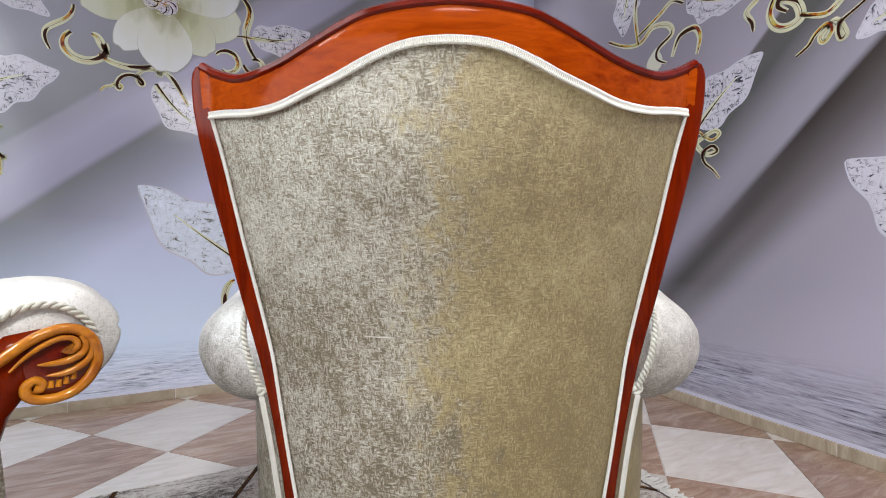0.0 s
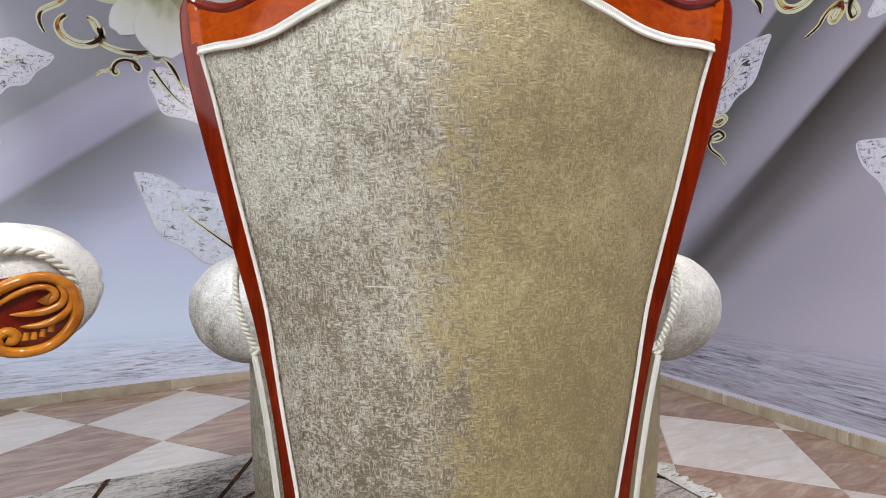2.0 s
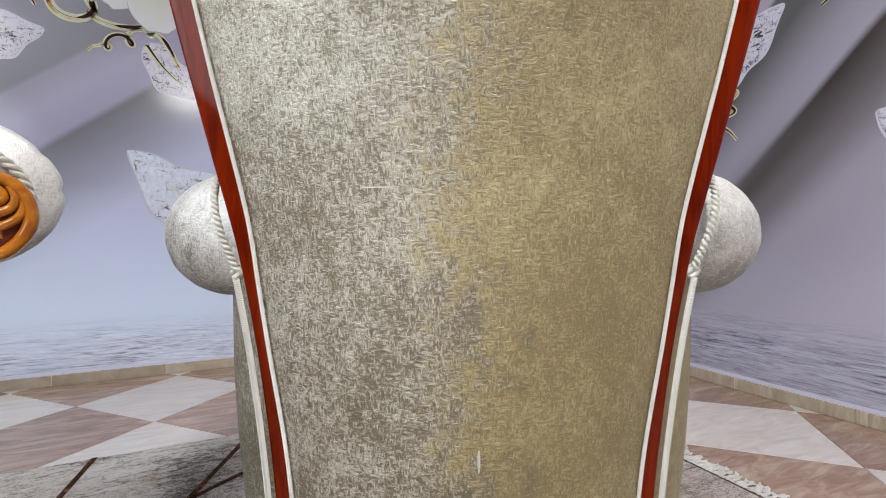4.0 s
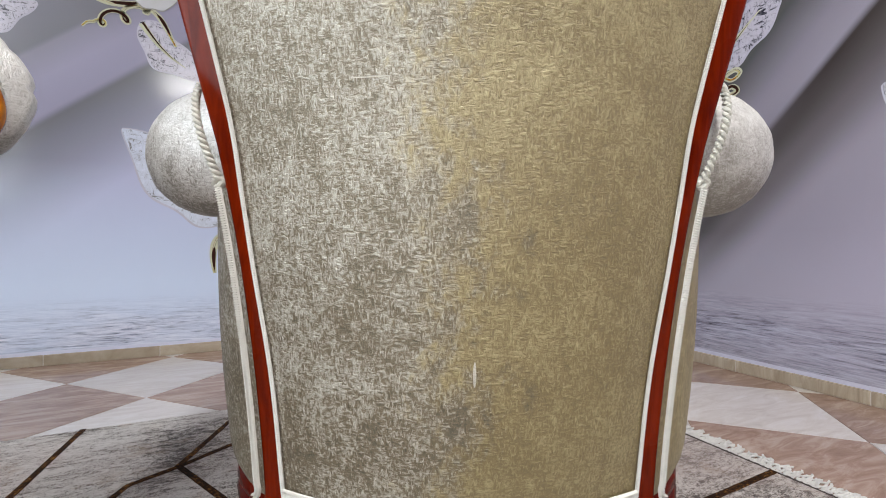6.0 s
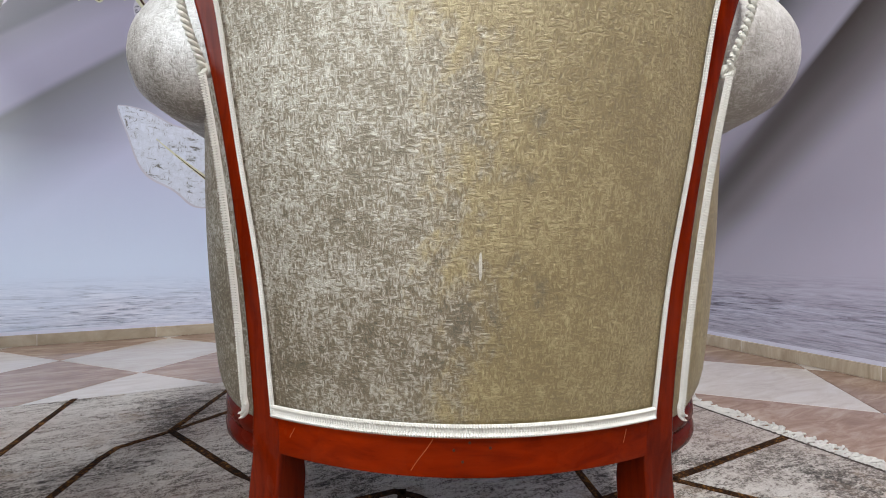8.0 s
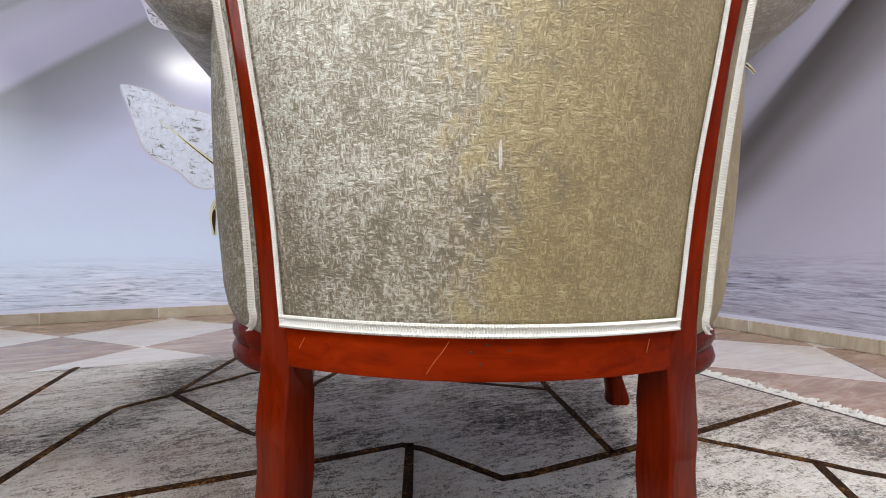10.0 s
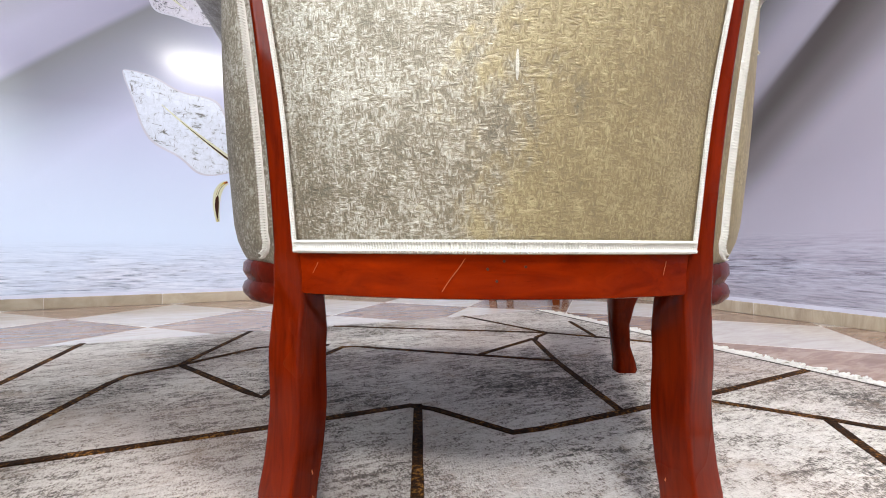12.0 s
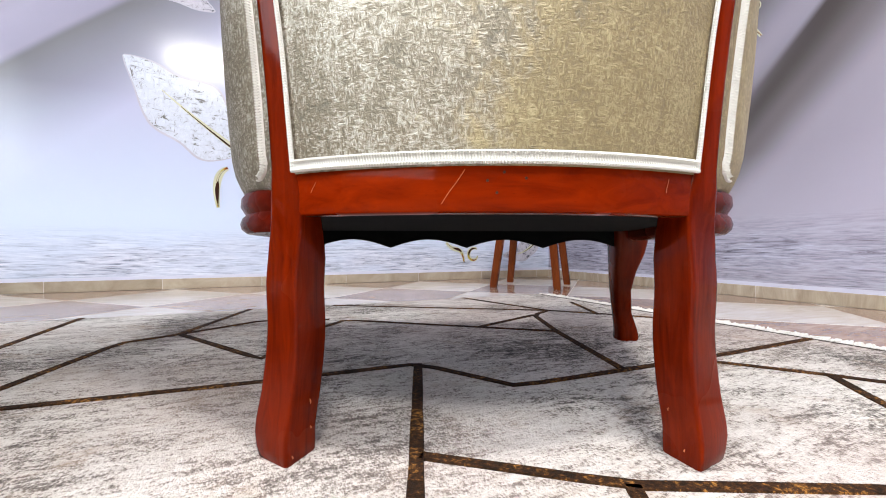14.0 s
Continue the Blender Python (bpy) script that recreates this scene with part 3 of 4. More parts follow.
def post_mesh(s):
    """Rear leg and back post in one piece; the leg is turned with one edge to the rear."""
    rings = []
    zs = [0.007, 0.010, 0.02] + [0.02 + 0.013 * k for k in range(1, 19)] + [0.262, 0.285] + [0.285 + 0.04 * k for k in range(1, 18)] + [0.985, 0.998, 1.008, 1.014]
    for z in zs:
        xo = curve_of(OUTER, z)
        if z < 0.27:
            xn = curve_of([(a, b) for a, b, _ in LEG_NEAR], z)
            yn = curve_of([(a, c) for a, _, c in LEG_NEAR], z)
            k = min(1.0, max(0.0, (z - 0.20) / 0.07))
            o = Vector((xo + 0.0045 * (1 - k), yn + 0.026 * (1 - k) + 0.004 * k))
            f = Vector((xo - 0.016 * (1 - k), yn + 0.064 * (1 - k) + 0.05 * k))
            i = Vector((xn - 0.0155 * (1 - k), yn + 0.044 * (1 - k) + 0.05 * k))
            nn = Vector((xn, yn))
            if z < 0.02:
                mid = (o + f + i + nn) / 4
                q = 0.90 if z < 0.008 else 0.97
                nn, o, f, i = (mid + (c - mid) * q for c in (nn, o, f, i))
        else:
            xi = curve_of(INNER, z)
            e = lean(z)
            depth = 0.052
            if z > 0.97:
                q = (z - 0.97) / 0.046
                xi = xi + 0.004 * q
                depth = 0.052 - 0.012 * q
            nn, o, f, i = Vector((xi - 0.004, e)), Vector((xo, e + 0.004)), Vector((xo, e + depth)), Vector((xi - 0.004, e + depth))
        ring = rounded([nn, o, f, i], 0.0045 if z < 0.235 else 0.005, 4)
        rings.append([(s * p.x, p.y, z) for p in ring])
    top = rings[-1]
    mid = sum((Vector(p) for p in top), Vector()) / len(top)
    rings.append([mid + (Vector(p) - mid) * 0.6 + Vector((0, 0, 0.005)) for p in top])
    return loft(rings)


def chip_mesh(s, z, share, size):
    """A little knock in the lacquer, on the inner face of a rear leg."""
    near = Vector((curve_of([(a, b) for a, b, _ in LEG_NEAR], z), curve_of([(a, c) for a, _, c in LEG_NEAR], z), z))
    p = near + Vector((-0.0155, 0.044, 0)) * share + Vector((-0.0003, -0.0002, 0))
    line = [(s * (p.x + 0.0004 * math.sin(5 * k)), p.y, z + size * (k / 4 - 0.5)) for k in range(5)]
    return tube(line, [0.0002, 0.0006, 0.0008, 0.0005, 0.0002], 6, up=(0, 1, 0))


def apron_mesh(n=40):
    rings = []
    for i in range(n + 1):
        x = -0.184 + 0.368 * i / n
        y = lean(0.265) - 0.046 * (1 - (x / 0.184) ** 2) + 0.002
        ring = rounded([(y, 0.242), (y, 0.288), (y + 0.026, 0.288), (y + 0.026, 0.242)], 0.004, 2)
        rings.append([(x, p.x, p.y) for p in ring])
    return loft(rings)


def braid_mesh(path, width, normal, thick=0.003, pitch=0.0025, rows=1):
    """Woven gimp braid: a flat band between two stitched ridges."""
    pts = resample(path, pitch / 5)
    rings = []
    for k, (p, t, x, u) in enumerate(frames(pts, normal)):
        turn = 2 * math.pi * k / 5
        s0, s1, s2 = math.sin(turn), math.sin(turn + 1.3), math.sin(turn + 2.6)
        w, ring = width / 2, []
        mid = 0.10 if rows > 1 else 0.75
        prof = [(-1.0, 0.0), (-0.96, 0.6 + 0.32 * s0), (-0.66, 0.95 + 0.32 * s1), (-0.34, mid + 0.25 * s2), (0.0, mid + 0.12 * s0),
                (0.34, mid + 0.25 * s0), (0.66, 0.95 + 0.32 * s1), (0.96, 0.6 + 0.32 * s2), (1.0, 0.0)]
        for a, h in prof:
            edge = 1 + (0.025 * s1 if abs(a) > 0.9 else 0)
            ring.append(p + x * (a * w * edge) + u * (h * thick))
        rings.append(ring)
    return loft(rings)


def rope_mesh(path, radius, pitch, strands=3):
    """Twisted cord of plaited strands."""
    pts = resample(path, 0.0018)
    fr = frames(pts, (0.3, -1, 0.2))
    bm = bmesh.new()
    for s in range(strands):
        line = []
        for k, (p, t, x, u) in enumerate(fr):
            a = 2 * math.pi * (k * 0.0018 / pitch + s / strands)
            line.append(p + (x * math.cos(a) + u * math.sin(a)) * radius * 0.55)
        tube(line, radius * 0.62, 8, bm=bm)
    return bm


def side_x(y, z):
    """Outer face of the fabric side under the arm."""
    rear = curve_of(OUTER, max(z, 0.285)) - 0.002
    yy = max(0.0, y - 0.012)
    belly = 0.010 * math.sin(math.pi * min(1, max(0, (z - 0.27) / 0.34))) - 0.012 * max(0, (0.31 - z) / 0.04) ** 2
    flat = 0.212 + (rear - 0.212) * math.exp(-yy / 0.10)
    return flat + 0.068 * (1 - math.exp(-yy / 0.045)) + 0.195 * yy + belly * min(1, yy / 0.03)


SIDE_YS = [0.012, 0.016, 0.024, 0.036, 0.05, 0.07, 0.10, 0.14, 0.20, 0.28, 0.36, 0.44, 0.50, 0.54]


def side_mesh(s):
    rings = []
    for z in [0.268, 0.272, 0.280, 0.292, 0.31] + [0.34 + 0.03 * k for k in range(10)]:
        inset = 0.006 if z < 0.27 else 0.0
        out = [(s * (side_x(y, z) - inset), y + (lean(z) - 0.005 + 0.008) * math.exp(-(y - 0.012) / 0.05), z) for y in SIDE_YS]
        inn = [(s * (side_x(y, z) - 0.055), y, z) for y in reversed(SIDE_YS[3:])]
        rings.append(out + inn)
    return loft(rings)


def side_rail_mesh(s):
    """Moulded side rail with two beads."""
    prof = [(0.004, 0.272), (0.009, 0.268), (0.010, 0.258), (0.006, 0.252), (0.004, 0.249), (0.008, 0.2455), (0.0105, 0.239), (0.009, 0.233), (0.003, 0.228), (-0.016, 0.228), (-0.024, 0.234), (-0.024, 0.272)]
    rings = []
    for y in SIDE_YS[1:]:
        base = side_x(y, 0.285) - 0.012
        rings.append([(s * (base + a), y + 0.012 * math.exp(-(y - 0.016) / 0.05), z) for a, z in prof])
    return loft(rings)


def arm_centre(y):
    """Middle of the padded arm roll and its radius; it swings out and rises to the front."""
    q = max(0.0, min(1.0, (y - 0.012) / 0.55))
    return 0.265 + 0.160 * q, 0.648 + 0.042 * q, 0.085 - 0.006 * q, 0.073 + 0.002 * q


def arm_mesh(s):
    rings, ns = [], 64
    ys = [0.002, 0.0035, 0.007, 0.013, 0.022, 0.034, 0.05, 0.075, 0.11, 0.16, 0.22, 0.30, 0.38, 0.46, 0.52, 0.548, 0.562, 0.568]
    for y in ys:
        cx, cz, r, rz = arm_centre(y)
        tall = rz / r
        if y < 0.05:
            r *= math.sqrt(max(0.03, 1 - ((0.05 - y) / 0.049) ** 2))
            cx -= 0.012 * ((0.05 - y) / 0.05) ** 1.5
        if y > 0.52:
            r *= math.sqrt(max(0.05, 1 - ((y - 0.52) / 0.0515) ** 2)) * 0.3 + 0.7
        ring = []
        for k in range(ns):
            a = 2 * math.pi * k / ns
            pucker = 1 + 0.016 * noise.noise(Vector((5 * math.cos(a), 16 * y, 5 * math.sin(a) + 3 * s)))
            pleat = 1 - 0.035 * max(0.0, math.sin(9 * a + 2 * math.sin(3 * a))) ** 6 * max(0.0, min(1.0, (y - 0.47) / 0.07))
            ring.append((s * (cx + r * pucker * pleat * math.cos(a)), y, cz + r * tall * pucker * pleat * math.sin(a)))
        rings.append(ring)
    return loft(rings)


def cord_path(s):
    """Cord that follows the arm where it meets the back post."""
    out = []
    for k in range(17):
        q = k / 16
        z = 0.609 + 0.101 * q
        out.append((s * (curve_of(OUTER, z) + 0.005 + 0.006 * math.sin(math.pi * q * 0.8)), lean(z) + 0.006 - 0.006 * math.sin(math.pi * q) + 0.02 * q ** 4, z))
    return out


def knot_mesh(s):
    bm = bmesh.new()
    c = Vector((s * 0.2430, lean(0.608) + 0.009, 0.608))
    for k in range(3):
        line = []
        for j in range(15):
            a = 2 * math.pi * j / 14
            p = Vector((math.cos(a) * 0.0034, 0.003 * math.sin(a + k), math.sin(a) * 0.0050))
            p.rotate(Euler((0.5 * k, 0.9 * k, 0.8 * k - 0.6)))
            line.append(c + p)
        tube(line, 0.0031, 8, up=(0.2, 1, 0.1), bm=bm)
    return bm


def front_leg_mesh(s):
    """Cabriole leg: a full knee, a slim ankle and a turned-out foot."""
    table = [(0.007, 0.370, 0.575, 0.021), (0.014, 0.372, 0.578, 0.023), (0.03, 0.370, 0.575, 0.021), (0.07, 0.356, 0.562, 0.0175), (0.12, 0.349, 0.553, 0.019), (0.16, 0.353, 0.553, 0.024), (0.20, 0.362, 0.556, 0.032), (0.235, 0.366, 0.556, 0.036), (0.272, 0.362, 0.552, 0.034)]
    rings = []
    for z, x, y, r in table:
        x -= 0.012
        ring = rounded([(x - r, y - r), (x + r, y - r), (x + r, y + r), (x - r, y + r)], r * 0.5, 3)
        rings.append([(s * p.x, p.y, z) for p in ring])
    return loft(rings)


def scallop(x):
    return 0.214 + 0.018 * abs(math.sin(math.pi * (x + 0.33) / 0.165))


def front_rail_mesh(y0, y1, drop=0.0, top=0.272, half=0.335, n=80):
    rings = []
    for i in range(n + 1):
        x = -half + 2 * half * i / n
        b = scallop(x) - drop
        rings.append([(x, y0, b), (x, y0, top), (x, y1, top), (x, y1, b)])
    return loft(rings)


def dust_cover_mesh(n=24):
    """Black cloth stretched under the seat."""
    bm = bmesh.new()
    rings = []
    for i in range(n + 1):
        y = -0.015 + 0.56 * i / n
        half = 0.170 if y < 0.012 else min(0.33, side_x(max(y, 0.012), 0.285) - 0.035)
        row = []
        for k in range(n + 1):
            u = -1 + 2 * k / n
            sag = 0.004 * (1 - u * u) * math.sin(math.pi * i / n)
            row.append((half * u, y + 0.030 * (1 - i / n) - 0.040 * (1 - u * u) * (1 - i / n), 0.2475 - sag))
        rings.append(row)
    under = [[(x, y, z + 0.004) for x, y, z in row] for row in rings]
    loft(rings, closed=False, bm=bm)
    loft(under, closed=False, bm=bm)
    return bm


def seat_mesh():
    rings = []
    for z, g in ((0.272, 0.0), (0.29, 0.004), (0.40, 0.004), (0.428, -0.006), (0.440, -0.03), (0.446, -0.08)):
        ring = rounded([(-0.19 - g, 0.06), (0.19 + g, 0.06), (0.305 + g, 0.545 + g), (-0.305 - g, 0.545 + g)], 0.05, 5)
        rings.append([(p.x, p.y, z) for p in ring])
    return loft(rings)


def inner_back_mesh(nu=24, nv=24):
    rings = []
    for j in range(nv + 1):
        v = j / nv
        row = []
        for i in range(nu + 1):
            u = -1 + 2 * i / nu
            z = 0.40 + 0.555 * v
            x = u * (curve_of(INNER, z) - 0.006)
            puff = 0.075 * (1 - u ** 4) * (1 - (2 * v - 1) ** 6)
            row.append((x, lean(z) + 0.030 + puff, z))
        rings.append(row)
    return loft(rings, closed=False)


def smooth_line(pts, steps=8):
    """A smooth curve through plane points."""
    out, n = [], len(pts)
    for i in range(n - 1):
        p0, p1, p2, p3 = (Vector(pts[min(max(k, 0), n - 1)]) for k in (i - 1, i, i + 1, i + 2))
        for k in range(steps):
            t = k / steps
            out.append(tuple(0.5 * (2 * p1 + (p2 - p0) * t + (2 * p0 - 5 * p1 + 4 * p2 - p3) * t * t + (3 * p1 - p0 - 3 * p2 + p3) * t ** 3)))
    return out + [tuple(pts[-1])]


def spiral(cx, cz, r0, r1, a0, turns, n=40):
    return [(cx + (r0 + (r1 - r0) * k / n) * math.cos(a0 + turns * 2 * math.pi * k / n), cz + (r0 + (r1 - r0) * k / n) * math.sin(a0 + turns * 2 * math.pi * k / n)) for k in range(n + 1)]


def carving_parts(arm_ob, s):
    """Carved scroll on the front of an arm: red ground, a crescent of honey-coloured ribs and two volutes."""
    cx, cz, y = 0.428, 0.668, 0.568
    to3 = lambda pts, d: [(s * (cx + 0.80 * a), y + d, cz + b) for a, b in pts]
    # red stem that sweeps out of the scroll, inwards and down to the front leg
    stem = [(-0.005, 0.004, 0.034), (-0.032, 0.000, 0.036), (-0.056, -0.018, 0.034), (-0.074, -0.050, 0.030), (-0.084, -0.095, 0.026), (-0.087, -0.16, 0.023), (-0.085, -0.23, 0.022), (-0.078, -0.30, 0.024), (-0.066, -0.37, 0.026), (-0.064, -0.40, 0.026)]
    rings = []
    for k, (dx, dz, w) in enumerate(stem):
        p, q = stem[max(k - 1, 0)], stem[min(k + 1, len(stem) - 1)]
        t = Vector((q[0] - p[0], q[1] - p[1])).normalized()
        nx = Vector((-t.y, t.x))
        ring = []
        for e in range(12):
            a = 2 * math.pi * e / 12
            ring.append((s * (cx + 0.8 * dx + 0.9 * nx.x * w * math.cos(a)), y - 0.006 + 0.019 * math.sin(a), cz + dz + nx.y * w * math.cos(a)))
        rings.append(ring)
    part("arm_post", loft(rings), CHERRY, arm_ob, "red lacquered wooden arm front")
    disc = []
    for d, r in ((-0.01, 0.043), (0.008, 0.043), (0.013, 0.037), (0.014, 0.02)):
        disc.append([(s * (cx + 0.008 + 0.82 * r * math.cos(a)), y + d, cz - 0.004 + r * 0.95 * math.sin(a)) for a in (2 * math.pi * k / 28 for k in range(28))])
    part("scroll_block", loft(disc), DARK_CHERRY, arm_ob)

    def rib(name, pts, widths, d, label, flat=1.0):
        """A carved moulding along a smooth curve; its width swells and tapers."""
        line = smooth_line(pts, 8)
        n = len(line) - 1
        rad = [curve_of(widths, k / n) for k in range(n + 1)]
        part(name, tube([(s * p, y + d, q) for p, q in line], rad, 12, up=(0, 1, 0), flat=flat), GILT_WOOD, arm_ob, label, 80)

    ribbed, curled = "honey-coloured carved rib", "honey-coloured carved volute"
    # the outer moulding sweeps over the top, round the end and curls up in a small volute
    rib("carved_rib", [(0.345, 0.630), (0.366, 0.657), (0.390, 0.6755), (0.405, 0.688), (0.420, 0.697), (0.438, 0.702), (0.4545, 0.697), (0.4655, 0.683), (0.469, 0.662), (0.463, 0.644), (0.450, 0.630), (0.434, 0.6245), (0.418, 0.6255), (0.4085, 0.632),
                       (0.4075, 0.642), (0.4145, 0.6475), (0.4205, 0.643), (0.4185, 0.637), (0.4135, 0.6385)],
        [(0.0, 0.0060), (0.4, 0.0062), (0.6, 0.0058), (0.8, 0.0052), (0.95, 0.0046), (1.0, 0.0056)], 0.013, ribbed, 1.2)
    # the inner moulding rolls into a drop under the crown
    rib("volute", [(0.395, 0.6615), (0.404, 0.672), (0.416, 0.682), (0.429, 0.6895), (0.440, 0.692), (0.4485, 0.6885), (0.4505, 0.681), (0.4455, 0.677), (0.4415, 0.681)],
        [(0.0, 0.0012), (0.35, 0.0032), (0.6, 0.0034), (0.85, 0.0046), (1.0, 0.0078)], 0.0175, curled)
    # two leaf blades, from the crown round to a point
    rib("carved_rib", [(0.4535, 0.6925), (0.4580, 0.683), (0.4555, 0.673), (0.4460, 0.667), (0.4320, 0.6645), (0.4165, 0.665)],
        [(0.0, 0.0022), (0.3, 0.0036), (0.6, 0.0044), (0.85, 0.0030), (1.0, 0.0006)], 0.0175, ribbed)
    rib("carved_rib", [(0.4595, 0.690), (0.4640, 0.678), (0.4610, 0.665), (0.4510, 0.656), (0.4380, 0.6515), (0.4240, 0.6515)],
        [(0.0, 0.0020), (0.3, 0.0034), (0.6, 0.0042), (0.85, 0.0030), (1.0, 0.0006)], 0.0165, ribbed)
    for k in range(4):
        bx, bz = 0.4285 + 0.0065 * k, 0.6405 - 0.0012 * k + 0.0011 * k * k
        part("carved_bead", tube([(s * bx, y + 0.014, bz + 0.0045), (s * (bx - 0.001), y + 0.0145, bz - 0.0035)], [0.0024, 0.0030], 8, up=(0, 1, 0)), GILT_WOOD, arm_ob)
    rim = [(s * (cx - 0.008 + 0.050 * math.cos(a)), y + 0.004, cz + 0.006 + 0.0565 * math.sin(a)) for a in (2.75 - 3.9 * k / 40 for k in range(41))]
    part("cord", rope_mesh(rim, 0.0042, 0.018, 2), CORD, arm_ob, "twisted ivory cord")


def armchair(m):
    chair = thing("armchair", "cherry wood armchair, cream velvet back and rolled arms, on the rug", "armchair", "armchairs", m)
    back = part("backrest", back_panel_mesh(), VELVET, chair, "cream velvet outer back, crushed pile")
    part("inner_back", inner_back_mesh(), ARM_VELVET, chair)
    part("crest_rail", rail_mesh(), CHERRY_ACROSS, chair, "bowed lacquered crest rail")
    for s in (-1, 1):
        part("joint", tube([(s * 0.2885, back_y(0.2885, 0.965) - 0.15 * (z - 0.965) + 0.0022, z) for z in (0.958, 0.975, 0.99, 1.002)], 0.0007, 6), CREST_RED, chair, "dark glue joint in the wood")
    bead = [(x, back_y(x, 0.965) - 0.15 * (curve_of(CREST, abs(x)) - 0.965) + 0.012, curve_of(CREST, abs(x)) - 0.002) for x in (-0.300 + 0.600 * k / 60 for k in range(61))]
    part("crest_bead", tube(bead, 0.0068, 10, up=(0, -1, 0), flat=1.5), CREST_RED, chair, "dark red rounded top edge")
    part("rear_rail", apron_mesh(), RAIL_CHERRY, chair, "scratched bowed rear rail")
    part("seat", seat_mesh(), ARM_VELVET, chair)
    part("dust_cover", dust_cover_mesh(), BLACK_CLOTH, chair, "black cloth under the seat")
    flap = part("front_rail", front_rail_mesh(0.545, 0.570), CHERRY_ACROSS, chair, "scalloped front rail")
    part("lining", front_rail_mesh(0.538, 0.542, 0.003, 0.25, 0.33), BLACK_CLOTH, flap, "black cloth lining")
    # wear: a scratch and nail holes in the rear rail, brushed marks in the pile
    rail_y = lambda x: lean(0.265) - 0.046 * (1 - (x / 0.184) ** 2) + 0.0012
    for (x0, z0), (x1, z1), w in (((-0.047, 0.249), (-0.028, 0.277), 0.0003), ((0.150, 0.262), (0.153, 0.274), 0.00025), ((-0.165, 0.262), (-0.160, 0.272), 0.00025)):
        line = [(x0 + (x1 - x0) * k / 6, rail_y(x0 + (x1 - x0) * k / 6), z0 + (z1 - z0) * k / 6 + 0.0006 * math.sin(k)) for k in range(7)]
        part("scratch", tube(line, w, 5), SCRATCH, chair, "pale scratch in the lacquer")
    for x, z in ((-0.0096, 0.268), (0.004, 0.2747), (-0.002, 0.258), (0.022, 0.270)):
        part("nail_hole", tube([(x, rail_y(x) + 0.0005, z), (x, rail_y(x) - 0.0004, z)], 0.0012, 8, up=(1, 0, 0)), NAIL_DARK, chair)
    for x, z, wx, wz in ((0.011, 0.428, 0.0015, 0.012), (-0.081, 0.69, 0.018, 0.0008)):
        n, ring = 16, []
        for k in range(n):
            a = 2 * math.pi * k / n
            px, pz = x + wx * math.cos(a), z + wz * math.sin(a)
            ring.append((px, back_y(px, pz) - 0.0024, pz))
        bm = bmesh.new()
        bm.faces.new([bm.verts.new(p) for p in ring])
        part("brushed_mark", bm, BRUSHED, back, "pale brushed mark in the pile", smooth=0)
    # braid round the back panel
    top = [(x, back_y(x, 0.965) - 0.15 * (curve_of(TRIM, abs(x)) - 0.965) - 0.001, curve_of(TRIM, abs(x)) - 0.006) for x in (-0.289 + 0.578 * k / 60 for k in range(61))]
    part("braid", braid_mesh(top, 0.0092, (0, -1, 0), 0.0024, 0.0022), BRAID, back, "ivory woven braid")
    bottom = [(x, back_y(x, 0.285) - 0.002, 0.2865) for x in (-0.183 + 0.366 * k / 40 for k in range(41))]
    part("braid", braid_mesh(bottom, 0.0115, (0, -1, 0), 0.0028, rows=2), BRAID, back, "ivory double-row braid")
    for s in (-1, 1):
        side = [(s * (curve_of(INNER, z) - 0.0022), lean(z) - 0.0030, z) for z in (0.282 + 0.674 * k / 60 for k in range(61))]
        part("braid", braid_mesh(side, 0.0042, (0, -1, 0), 0.0018), BRAID, back, "ivory woven braid")
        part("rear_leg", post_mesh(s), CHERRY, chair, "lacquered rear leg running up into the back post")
        for z, share, size in (((0.062, 0.62, 0.006), (0.034, 0.78, 0.003), (0.016, 0.2, 0.003)) if s < 0 else ((0.055, 0.72, 0.004), (0.021, 0.4, 0.003))):
            part("chip", chip_mesh(s, z, share, size), SCRATCH, chair, "pale chip in the lacquer")
        part("front_leg", front_leg_mesh(s), CHERRY, chair, "curved front leg")
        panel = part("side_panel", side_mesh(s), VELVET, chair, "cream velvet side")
        edge = [(s * (curve_of(OUTER, z) + 0.0048), lean(z) + 0.002, z) for z in (0.602 - 0.304 * k / 40 for k in range(41))]
        edge += [(s * (curve_of(OUTER, 0.285) + a), lean(0.285) + b, z) for a, b, z in ((0.0038, 0.002, 0.29), (0.0055, 0.004, 0.2825), (0.010, 0.008, 0.278), (0.0135, 0.010, 0.2772))]
        part("braid", braid_mesh(edge, 0.0064, (s * 0.35, -1, 0), 0.0034, rows=2), BRAID, panel, "ivory double-row braid")
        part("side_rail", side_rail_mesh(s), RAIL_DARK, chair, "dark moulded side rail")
        arm_ob = part("arm", arm_mesh(s), ARM_VELVET, chair, "velvet rolled arm, lit top and shaded underside in its colour", 85)
        part("cord", rope_mesh(cord_path(s), 0.0038, 0.0125, 2), CORD, arm_ob, "twisted ivory cord")
        part("knot", knot_mesh(s), CORD, arm_ob, "knotted end of the cord")
        carving_parts(arm_ob, s)
    return chair


CHAIR = pose(0.2925, 0.613, 0.0, 0, 0, -25.2)
chair = armchair(CHAIR)
neighbour = copy_thing(chair, CHAIR @ pose(-1.164, 0.025, 0.0, 0, 0, -135))
tagged(neighbour, "matching cherry wood armchair with carved honey-coloured arm scroll")


